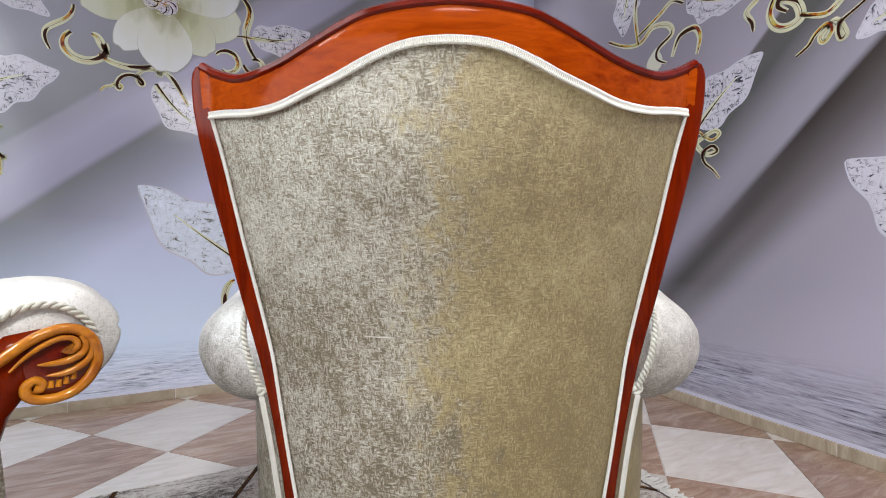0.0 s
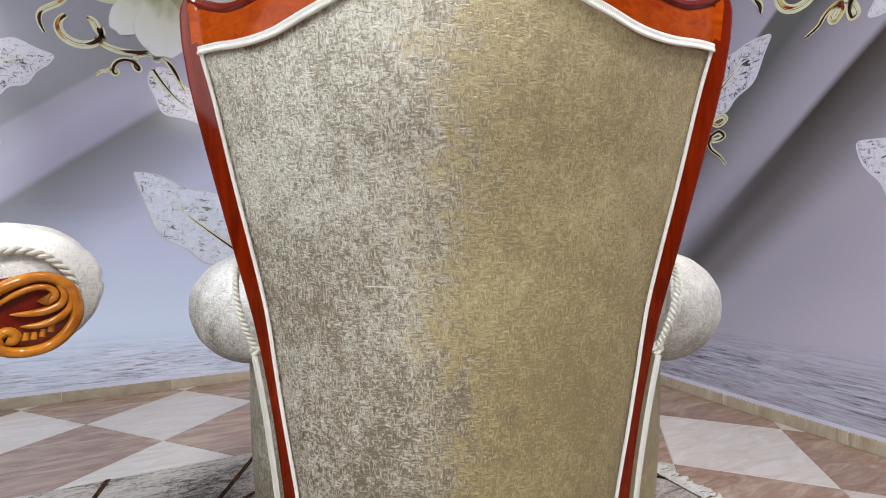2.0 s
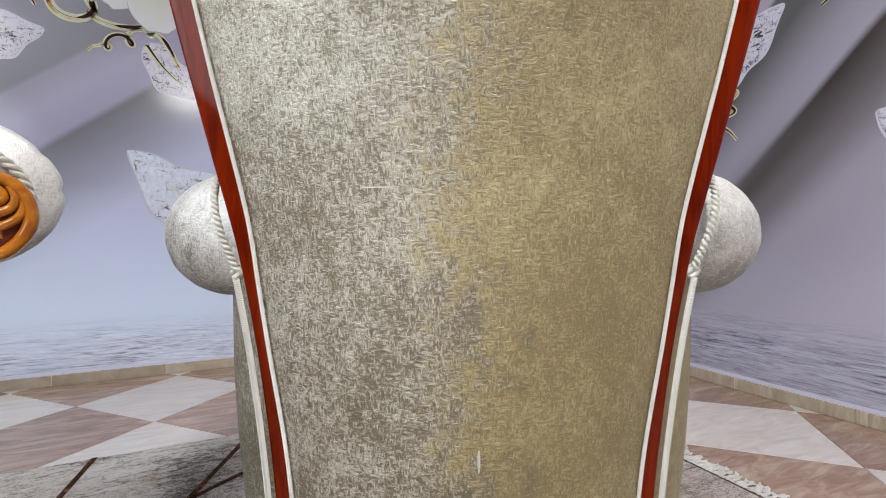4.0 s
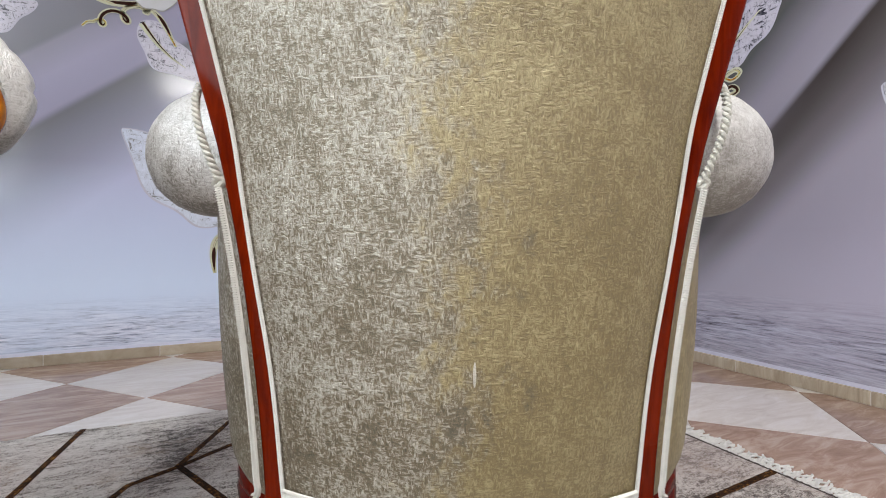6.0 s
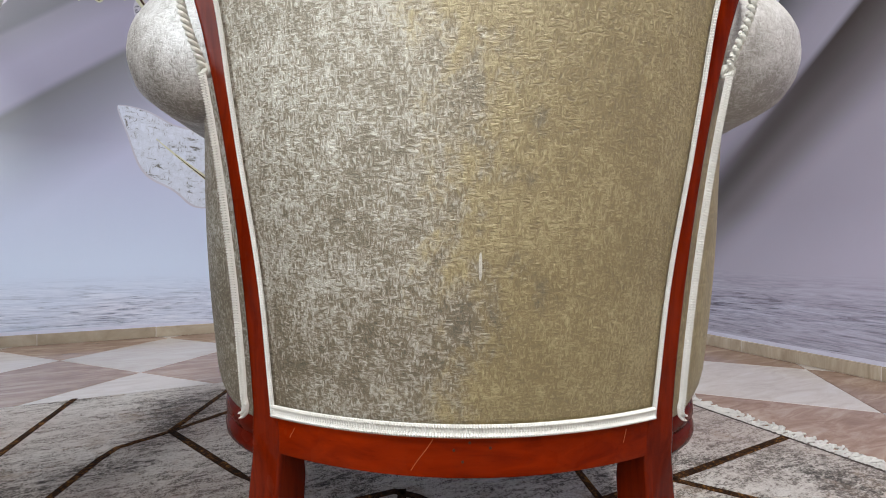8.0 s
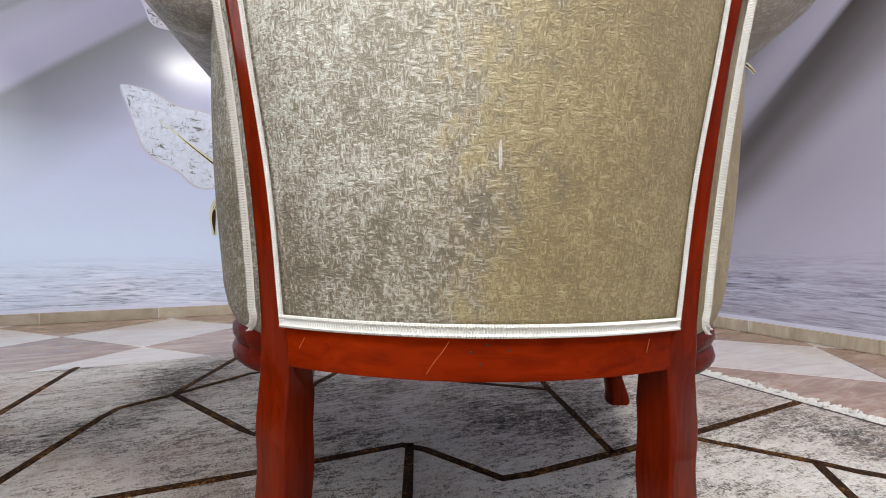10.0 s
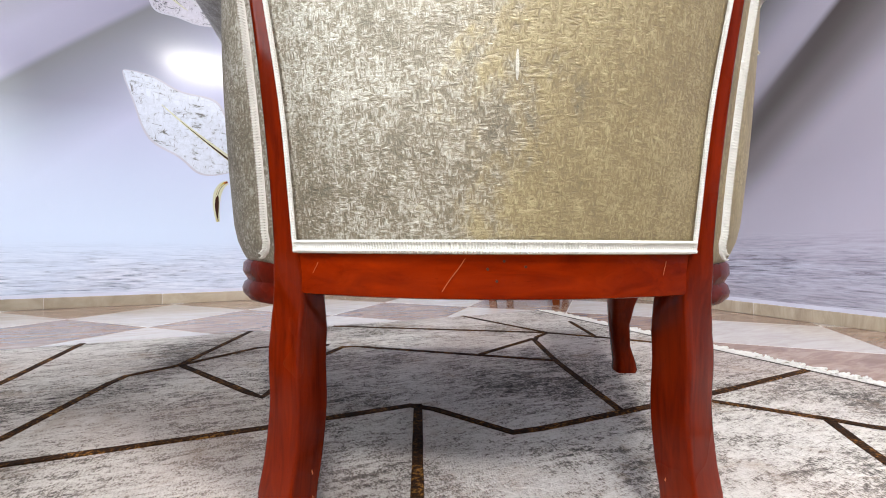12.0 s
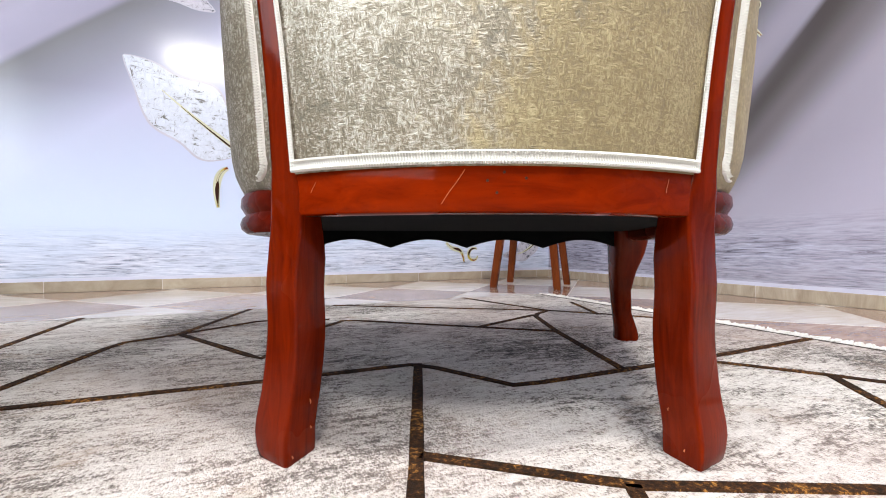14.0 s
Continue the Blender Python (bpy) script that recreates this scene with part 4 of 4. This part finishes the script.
# ---- rug ----
RX0, RX1, RY0, RY1, RZ = -1.75, 1.25, -0.65, 1.80, 0.008
rug = thing("rug", "grey and beige patterned rug with brown lines and white fringe", "rug", m=pose(0, 0, 0))
part("body", box(RX0, RX1, RY0, RY1, 0.0005, RZ, 0.003), RUG, rug, smooth=0)
LINES = [  # joints of the brown line pattern, each row one unbroken line
    [(-0.334, 1.80), (-0.361, 1.426), (-0.42, 1.10), (-0.72, 0.85)],
    [(0.10, 1.80), (-0.055, 1.433), (-0.152, 1.381), (-0.235, 1.085), (-0.50, 0.70)],
    [(-0.055, 1.433), (0.13, 1.556), (0.31, 1.50)],
    [(-0.050, 1.433), (0.112, 1.126), (0.263, 1.390), (0.34, 1.474), (0.775, 1.110)],
    [(-0.55, 1.03), (-0.191, 1.000), (0.104, 0.984), (0.362, 0.978), (0.453, 0.808), (0.664, 0.804), (0.903, 0.801), (1.25, 0.811)],
    [(0.362, 0.978), (0.216, 0.609), (-0.02, 0.10), (-0.35, -0.10)],
    [(0.664, 0.804), (0.775, 1.110), (0.876, 1.336), (0.973, 1.392)],
    [(0.623, 1.232), (0.876, 1.336)],
    [(0.362, 1.785), (0.973, 1.392), (1.096, 1.251), (1.25, 1.05)],
    [(0.874, 1.80), (0.973, 1.392)],
    [(1.186, 1.528), (1.064, 1.265)],
    [(0.245, 0.672), (0.393, 0.548), (0.584, 0.454), (0.85, 0.30), (1.25, 0.20)],
    [(0.393, 0.548), (0.30, 0.40), (0.36, 0.05)],
    [(0.80, 0.850), (0.945, 0.646), (0.985, 0.575), (1.25, 0.42)],
    [(0.945, 0.646), (0.849, 0.547), (0.72, 0.38)],
]
for line in LINES:
    bm = bmesh.new()
    wide = [Vector((a, b, RZ + 0.0012)) for a, b in line]
    rows = []
    for p, t, x, u in frames(resample(wide, 0.05)):
        w = 0.0085 * (1 + 0.12 * noise.noise(p * 40))
        rows.append([p + x * w - u * 0.003, p + x * w * 0.8 + u * 0.0006, p - x * w * 0.8 + u * 0.0006, p - x * w - u * 0.003])
    loft(rows, bm=bm)
    part("line", bm, RUG_LINE, rug, smooth=0)
rnd = random.Random(4)
bm = bmesh.new()
y = RY0
while y < RY1:
    n = 7
    reach, drift = rnd.uniform(0.045, 0.075), rnd.uniform(-0.02, 0.02)
    pts = [(RX1 - 0.004 + reach * k / n, y + drift * (k / n) ** 2 + 0.003 * rnd.uniform(-1, 1), 0.006 - 0.003 * k / n + 0.004 * rnd.random()) for k in range(n + 1)]
    tube(pts, [0.0022 + 0.0012 * rnd.random() for _ in pts], 5, bm=bm)
    y += rnd.uniform(0.0035, 0.006)
tagged(part("fringe", bm, FRINGE, rug, "white knotted cotton fringe"), kind="stuff")
part("edge", box(RX1 - 0.008, RX1 + 0.001, RY0, RY1, 0.0, RZ + 0.0015, 0.002), plain("rug_binding", (0.06, 0.045, 0.04), 0.9, 0.4, 200), rug, "dark bound edge", smooth=0)


# ---- stool in the corner ----
stool = thing("stool", "small reddish wooden stool with splayed square legs, standing in the corner", "stool", m=pose(1.512, 2.21, 0, 0, 0, -49))
part("seat", (lambda r: loft([[(a, b, z) for a, b in rounded([(-q, -q), (q, -q), (q, q), (-q, q)], 0.03, 4)] for z, q in ((0.430, r - 0.008), (0.436, r), (0.456, r), (0.462, r - 0.01))]))(0.155), STOOL_WOOD, stool)
for a, b in ((-1, -1), (1, -1), (1, 1), (-1, 1)):
    foot, head_ = Vector((a * 0.166, b * 0.166, 0)), Vector((a * 0.118, b * 0.118, 0.432))
    rings = []
    for t, w in ((0, 0.0165), (0.02, 0.0175), (0.6, 0.0195), (1.0, 0.021)):
        c = foot.lerp(head_, t)
        rings.append([(c.x + p.x, c.y + p.y, c.z) for p in rounded([(-w, -w), (w, -w), (w, w), (-w, w)], 0.004, 2)])
    part("leg", loft(rings), STOOL_WOOD, stool)
for k in range(4):
    bar = box(-0.12, 0.12, 0.112, 0.128, 0.385, 0.43, 0.003)
    bmesh.ops.rotate(bar, verts=bar.verts, cent=(0, 0, 0), matrix=Matrix.Rotation(k * math.pi / 2, 3, "Z"))
    part("apron", bar, STOOL_WOOD, stool, smooth=0)


# ---- printed ornaments of the mural: flat shapes on the two papered walls ----
def on_left(a, b, d):
    return Vector((a, WALL_Y - 0.4 * d, b))


def on_right(a, b, d):
    return Vector((WALL_X - 0.4 * d, a, b))


def flat_shape(outline, place, d):
    bm = bmesh.new()
    vs = [bm.verts.new(place(a, b, d)) for a, b in outline]
    bm.faces.new(vs)
    bmesh.ops.triangulate(bm, faces=bm.faces[:])
    return bm


def ribbon(pts, widths, place, d):
    rows = []
    for i, (a, b) in enumerate(pts):
        p, q = pts[max(i - 1, 0)], pts[min(i + 1, len(pts) - 1)]
        t = Vector((q[0] - p[0], q[1] - p[1])).normalized()
        w = widths[i]
        rows.append([place(a - t.y * w, b + t.x * w, d), place(a + t.y * w, b - t.x * w, d)])
    return loft(rows, closed=False)


def leaf(wall, place, base, tip, width, fill, lobes=3, bend=0.12):
    """A printed leaf: pale rim, speckled blade with lobed sides, and a gold midrib."""
    b, t = Vector(base), Vector(tip)
    ax = t - b
    size, nx = ax.length, Vector((-ax.y, ax.x)).normalized()
    at = lambda q: b + ax * q + nx * (bend * size * math.sin(math.pi * q))

    def half(q, side):
        body = math.sin(math.pi * min(1.0, q ** 0.72)) ** 0.85 if q < 1 else 0
        return width * body * (1 + 0.13 * math.sin(lobes * 2 * math.pi * q + side) + 0.03 * math.sin(17 * q + 3 * side))

    def outline(grow, shrink):
        one = [at(q) + nx * (half(q, 0.0) * shrink + grow) for q in (k / 40 for k in range(41))]
        two = [at(q) - nx * (half(q, 2.1) * shrink + grow) for q in (1 - k / 40 for k in range(41))]
        return [(p.x, p.y) for p in one + two]

    part("mural_leaf_rim", flat_shape(outline(0.006, 1.0), place, 0.0012), LEAF_EDGE, wall, smooth=0)
    part("mural_leaf", flat_shape(outline(0.0, 0.97), place, 0.0024), fill, wall, smooth=0)
    rib = [tuple(at(0.02 + 0.66 * k / 16)) for k in range(17)]
    part("mural_leaf_rib", ribbon(rib, [0.014 * (1 - k / 17) + 0.001 for k in range(17)], place, 0.0036), SCROLL_PALE, wall, smooth=0)
    dark = [tuple(at(0.02 + 0.5 * k / 16) + nx * 0.007 * (1 - k / 17)) for k in range(17)]
    part("mural_leaf_rib", ribbon(dark, [0.005 * (1 - k / 17) + 0.0006 for k in range(17)], place, 0.0046), SCROLL_DARK, wall, smooth=0)


def scroll(wall, place, pts, width):
    """A printed gilt tendril: cream body, a dark shading line on one side and a red-gold one on the other."""
    n = len(pts)
    taper = [1.05 * width * (0.30 + 0.70 * math.sin(math.pi * (0.12 + 0.8 * k / (n - 1)))) for k in range(n)]

    def beside(share):
        out = []
        for i, (a, b) in enumerate(pts):
            p, q = pts[max(i - 1, 0)], pts[min(i + 1, n - 1)]
            t = Vector((q[0] - p[0], q[1] - p[1])).normalized()
            out.append((a - t.y * taper[i] * share, b + t.x * taper[i] * share))
        return out

    seed = 7.0 * pts[0][0] + 3.0 * pts[-1][1]
    part("mural_scroll", ribbon(pts, taper, place, 0.0050), SCROLL_PALE, wall, smooth=0)
    gold = [w * 0.42 * max(0.02, math.sin(math.pi * (1.6 * k / n + 0.2) + seed)) ** 0.6 for k, w in enumerate(taper)]
    part("mural_scroll_gold", ribbon(beside(-0.26), gold, place, 0.0060), SCROLL, wall, smooth=0)
    core = [w * 0.60 * max(0.02, math.sin(math.pi * (2.2 * k / n + 0.55) + seed)) ** 0.6 for k, w in enumerate(taper)]
    part("mural_scroll_core", ribbon(beside(0.18), core, place, 0.0068), SCROLL_DARK, wall, smooth=0)


def bez(p0, p1, p2, p3, n=24):
    out = []
    for k in range(n + 1):
        t = k / n
        out.append(tuple((1 - t) ** 3 * a + 3 * t * (1 - t) ** 2 * b + 3 * t * t * (1 - t) * c + t ** 3 * d for a, b, c, d in zip(p0, p1, p2, p3)))
    return out


def twist(a, b, size, turns, n=60):
    """A corkscrew tendril from a to b."""
    a, b = Vector(a), Vector(b)
    ax = b - a
    nx = Vector((-ax.y, ax.x)).normalized()
    out = []
    for k in range(n + 1):
        t = k / n
        w = size * math.sin(math.pi * min(1, t * 1.15)) ** 0.6 if t < 0.87 else size * 0.2
        q = a + ax * (t + 0.10 * math.sin(turns * 2 * math.pi * t + 1.6) * (0 < t < 0.9)) + nx * w * math.sin(turns * 2 * math.pi * t)
        out.append((q.x, q.y))
    return out


def petal(wall, place, base, tip, width, fill, d):
    b, t = Vector(base), Vector(tip)
    ax = t - b
    nx = Vector((-ax.y, ax.x)).normalized()

    def outline(k0):
        out = []
        for k in range(61):
            a = 2 * math.pi * k / 60
            q = 0.5 - 0.5 * math.cos(a)
            w = width * math.sin(math.pi * q ** 1.25) ** 0.75 * (1 if a < math.pi else -1) if 0 < q < 1 else 0
            notch = 1 - 0.07 * math.exp(-((q - 1) / 0.08) ** 2) * abs(math.cos(3 * a))
            p = b + ax * q * notch * k0 + nx * w * k0
            out.append((p.x, p.y))
        return out[:-1]

    d = 0.0056 + (d - 0.008) * 0.35
    part("mural_petal_rim", flat_shape(outline(1.0), place, d), PETAL_LINE, wall, smooth=0)
    part("mural_petal", flat_shape(outline(0.985), place, d + 0.0003), fill, wall, smooth=0)


# papered wall behind the neighbour: flower, leaves, tendrils
FX, FZ = -0.325, 2.085
for (bx, bz), tip, w, fill, d in (
        ((FX - 0.02, FZ), (-0.70, 2.02), 0.10, PETAL_GREEN, 0.008), ((FX, FZ), (-0.66, 2.26), 0.13, PETAL_GREEN, 0.0095),
        ((FX + 0.02, FZ), (0.06, 2.02), 0.13, PETAL_GREEN, 0.008), ((FX + 0.03, FZ), (0.04, 2.28), 0.14, PETAL, 0.0095),
        ((FX, FZ - 0.01), (-0.535, 1.80), 0.085, PETAL, 0.011), ((FX, FZ - 0.01), (-0.315, 1.70), 0.125, PETAL, 0.0125),
        ((FX + 0.01, FZ), (-0.10, 1.84), 0.10, PETAL_GREEN, 0.0108), ((FX, FZ + 0.02), (-0.30, 2.42), 0.14, PETAL, 0.011)):
    petal(wall_left, on_left, (bx, bz), tip, w, fill, d)
for k in range(9):
    a = 2 * math.pi * k / 9
    r = 0.012 + 0.006 * (k % 3)
    cx, cz = FX + 0.055 * math.cos(a) * (1 if k % 2 else 0.55), FZ + 0.01 + 0.045 * math.sin(a)
    ring = [(cx + r * 1.7 * math.cos(t), cz + r * 1.7 * math.sin(t)) for t in (2 * math.pi * j / 16 for j in range(16))]
    part("mural_jewel", flat_shape(ring, on_left, 0.0150 + 0.0004 * k), JEWEL, wall_left, smooth=0)
    scroll(wall_left, lambda p, q, d: on_left(p, q, d + 0.0125), spiral(cx, cz, 0.035, 0.02, a, 0.7, 16), 0.005)
leaf(wall_left, on_left, (-1.13, 1.49), (-0.757, 1.652), 0.125, LEAF_SHADE, 3, 0.05)
leaf(wall_left, on_left, (-1.12, 2.02), (-0.79, 1.915), 0.075, LEAF_SHADE)
leaf(wall_left, on_left, (0.10, 1.985), (0.415, 2.078), 0.085, LEAF_SHADE, 2, -0.08)
leaf(wall_left, on_left, (-0.37, 1.655), (-0.06, 1.41), 0.085, LEAF_SHADE, 2, -0.1)
leaf(wall_left, on_left, (0.06, 0.70), (-0.445, 1.12), 0.165, LEAF_LIGHT, 2, 0.02)
scroll(wall_left, on_left, bez((-0.70, 1.99), (-0.70, 1.86), (-0.87, 1.90), (-0.79, 1.755)), 0.014)
scroll(wall_left, on_left, [(-0.655 + 0.085 * math.cos(a), 1.80 + 0.075 * math.sin(a)) for a in (2.3 + 4.3 * k / 30 for k in range(31))], 0.020)
scroll(wall_left, on_left, bez((-0.60, 1.77), (-0.56, 1.72), (-0.45, 1.70), (-0.36, 1.755)), 0.016)
scroll(wall_left, on_left, bez((-0.63, 1.86), (-0.59, 1.86), (-0.60, 1.80), (-0.56, 1.77)), 0.018)
scroll(wall_left, on_left, twist((-0.33, 1.725), (-0.60, 1.588), 0.036, 3.1), 0.011)
scroll(wall_left, on_left, bez((-0.36, 1.72), (-0.30, 1.74), (-0.27, 1.66), (-0.22, 1.56)), 0.013)
scroll(wall_left, on_left, spiral(-0.03, 1.825, 0.065, 0.05, 2.6, -0.75, 30), 0.016)
scroll(wall_left, on_left, spiral(0.11, 1.835, 0.06, 0.03, -3.0, 0.8, 30), 0.016)
scroll(wall_left, on_left, bez((0.05, 2.20), (0.16, 2.08), (-0.02, 2.05), (0.12, 1.86)), 0.020)
scroll(wall_left, on_left, bez((0.02, 1.98), (0.10, 1.99), (0.16, 1.98), (0.24, 1.99)), 0.008)
scroll(wall_left, on_left, twist((-0.985, 1.40), (-0.965, 1.14), 0.02, 1.8), 0.012)
scroll(wall_left, on_left, bez((0.00, 0.615), (-0.05, 0.60), (-0.065, 0.52), (-0.045, 0.41)), 0.017)
scroll(wall_left, on_left, bez((1.25, 0.24), (1.31, 0.16), (1.36, 0.24), (1.38, 0.11)), 0.014)
scroll(wall_left, on_left, spiral(1.45, 0.16, 0.045, 0.03, 1.0, 0.8, 24), 0.012)
leaf(wall_left, on_left, (1.98, 0.28), (1.68, 0.15), 0.06, LEAF_SHADE, 2)

# papered wall with shade put into its print: leaves and tendrils
leaf(wall_right, on_right, (1.86, 2.30), (1.925, 2.02), 0.085, LEAF_SHADE, 2, 0.05)
leaf(wall_right, on_right, (1.475, 1.375), (1.183, 1.622), 0.105, LEAF_SHADE, 2, -0.04)
leaf(wall_right, on_right, (1.52, 2.05), (1.24, 1.90), 0.085, LEAF_SHADE, 3, 0.08)
leaf(wall_right, on_right, (0.70, 1.60), (0.875, 1.545), 0.06, LEAF_SHADE, 2)
leaf(wall_right, on_right, (0.55, 0.80), (0.905, 1.105), 0.13, LEAF_SHADE, 2, 0.02)
for width, pts in (
        (0.015, [(2.027, 2.03), (1.896, 1.948), (1.796, 1.93), (1.721, 1.977), (1.633, 1.951), (1.608, 1.894), (1.685, 1.85), (1.694, 1.799), (1.641, 1.755)]),
        (0.016, [(1.607, 1.772), (1.567, 1.86), (1.489, 1.869), (1.459, 1.813), (1.474, 1.733)]),
        (0.014, [(1.815, 1.922), (1.835, 2.096), (1.826, 2.19)]),
        (0.013, [(1.815, 1.971), (1.685, 2.022), (1.608, 2.06), (1.543, 2.019)]),
        (0.012, [(1.475, 1.36), (1.408, 1.296), (1.366, 1.314), (1.387, 1.336), (1.443, 1.318), (1.476, 1.289), (1.429, 1.233), (1.378, 1.238), (1.401, 1.266), (1.443, 1.243), (1.436, 1.196), (1.393, 1.15), (1.366, 1.108)]),
        (0.013, [(1.16, 1.91), (1.199, 1.861), (1.246, 1.821), (1.222, 1.765), (1.219, 1.725)]),
        (0.018, [(1.12, 1.86), (1.155, 1.778), (1.137, 1.712), (1.09, 1.684), (1.044, 1.704), (1.059, 1.77), (1.111, 1.808), (1.121, 1.784), (1.09, 1.75)]),
        (0.013, [(1.045, 1.713), (0.964, 1.676), (0.912, 1.71), (0.86, 1.74)]),
        (0.011, [(1.059, 1.552), (1.02, 1.577), (0.996, 1.612), (0.96, 1.635), (0.946, 1.607), (0.968, 1.572), (0.978, 1.598), (0.933, 1.639), (0.903, 1.576), (0.92, 1.562), (0.924, 1.618), (0.87, 1.656), (0.80, 1.70)])):
    scroll(wall_right, on_right, smooth_line(pts, 6), width)
petal(wall_right, on_right, (1.70, 1.86), (1.72, 1.72), 0.05, PETAL_GREEN, 0.009)


# ---- skirting tiles ----
def skirting(name, place, lo, hi, joint, step=0.448):
    base = thing(name, "low beige marble tile skirting under the mural", "skirting")
    tagged(base, kind="structure")
    at = joint - step * math.ceil((joint - lo) / step)
    while at < hi:
        a, b = max(lo, at + 0.0015), min(hi, at + step - 0.0015)
        if b - a > 0.02:
            part("tile", place(a, b), SKIRT_TILE, base, smooth=0)
        at += step
    return base


b1 = skirting("baseboard_north", lambda a, b: box(a, b, WALL_Y - 0.010, WALL_Y + 0.02, 0.001, 0.050, 0.0015), WEST, WALL_X - 0.011, -0.735)
b2 = skirting("baseboard_east", lambda a, b: box(WALL_X - 0.010, WALL_X + 0.02, a, b, 0.001, 0.050, 0.0015), SOUTH, WALL_Y - 0.001, 1.377)
part("joint", box(WEST, WALL_X - 0.011, WALL_Y - 0.008, WALL_Y + 0.01, 0.0005, 0.048), GROUT, b1, smooth=0)
part("joint", box(WALL_X - 0.008, WALL_X + 0.01, SOUTH, WALL_Y - 0.009, 0.0005, 0.048), GROUT, b2, smooth=0)


# ---- floor tiles, laid diagonally ----
TILE, GAP = 0.45, 0.0015
ROOT = math.sqrt(0.5)
U0, V0 = 1.304, 1.624       # a joint crossing, along the two diagonals


def clipped(poly, axis, limit, keep_less):
    out = []
    for i, p in enumerate(poly):
        q = poly[(i + 1) % len(poly)]
        a, b = (p[axis] <= limit) == keep_less, (q[axis] <= limit) == keep_less
        if a:
            out.append(p)
        if a != b:
            t = (limit - p[axis]) / (q[axis] - p[axis])
            out.append((p[0] + (q[0] - p[0]) * t, p[1] + (q[1] - p[1]) * t))
    return out


def tile_mesh(poly, material):
    me = bpy.data.meshes.new("tile")
    n = len(poly)
    cx, cy = sum(p[0] for p in poly) / n, sum(p[1] for p in poly) / n
    inn = [(p[0] + (cx - p[0]) * 0.004, p[1] + (cy - p[1]) * 0.004) for p in poly]
    verts = [(*p, -0.004) for p in poly] + [(*p, -0.0008) for p in poly] + [(*p, 0.0) for p in inn]
    faces = [tuple(range(2 * n, 3 * n))]
    for k in range(2):
        faces += [(k * n + i, k * n + (i + 1) % n, (k + 1) * n + (i + 1) % n, (k + 1) * n + i) for i in range(n)]
    me.from_pydata(verts, [], faces)
    me.materials.append(material)
    return me


shared = {}
for i in range(-16, 10):
    for j in range(-16, 14):
        cu, cv = U0 + (i + 0.5) * TILE, V0 + (j + 0.5) * TILE
        x, y = (cu - cv) * ROOT, (cu + cv) * ROOT
        if not (WEST - 0.33 < x < WALL_X + 0.33 and SOUTH - 0.33 < y < WALL_Y + 0.33):
            continue
        material = CREAM_TILE if (i + j) % 2 == 0 else BROWN_TILE
        h = TILE / 2 - GAP
        poly = [((a - b) * ROOT * h, (a + b) * ROOT * h) for a, b in ((-1, -1), (1, -1), (1, 1), (-1, 1))]
        whole = poly
        for axis, limit, less in ((0, WALL_X - 0.002 - x, True), (0, WEST + 0.002 - x, False), (1, WALL_Y - 0.002 - y, True), (1, SOUTH + 0.002 - y, False)):
            poly = clipped(poly, axis, limit, less)
        if len(poly) < 3:
            continue
        if poly == whole:
            key = material.name
            if key not in shared:
                shared[key] = tile_mesh(poly, material)
            me = shared[key]
        else:
            me = tile_mesh(poly, material)
        ob = new("tile", me)
        ob.parent = floor
        ob.location = (x, y, 0)
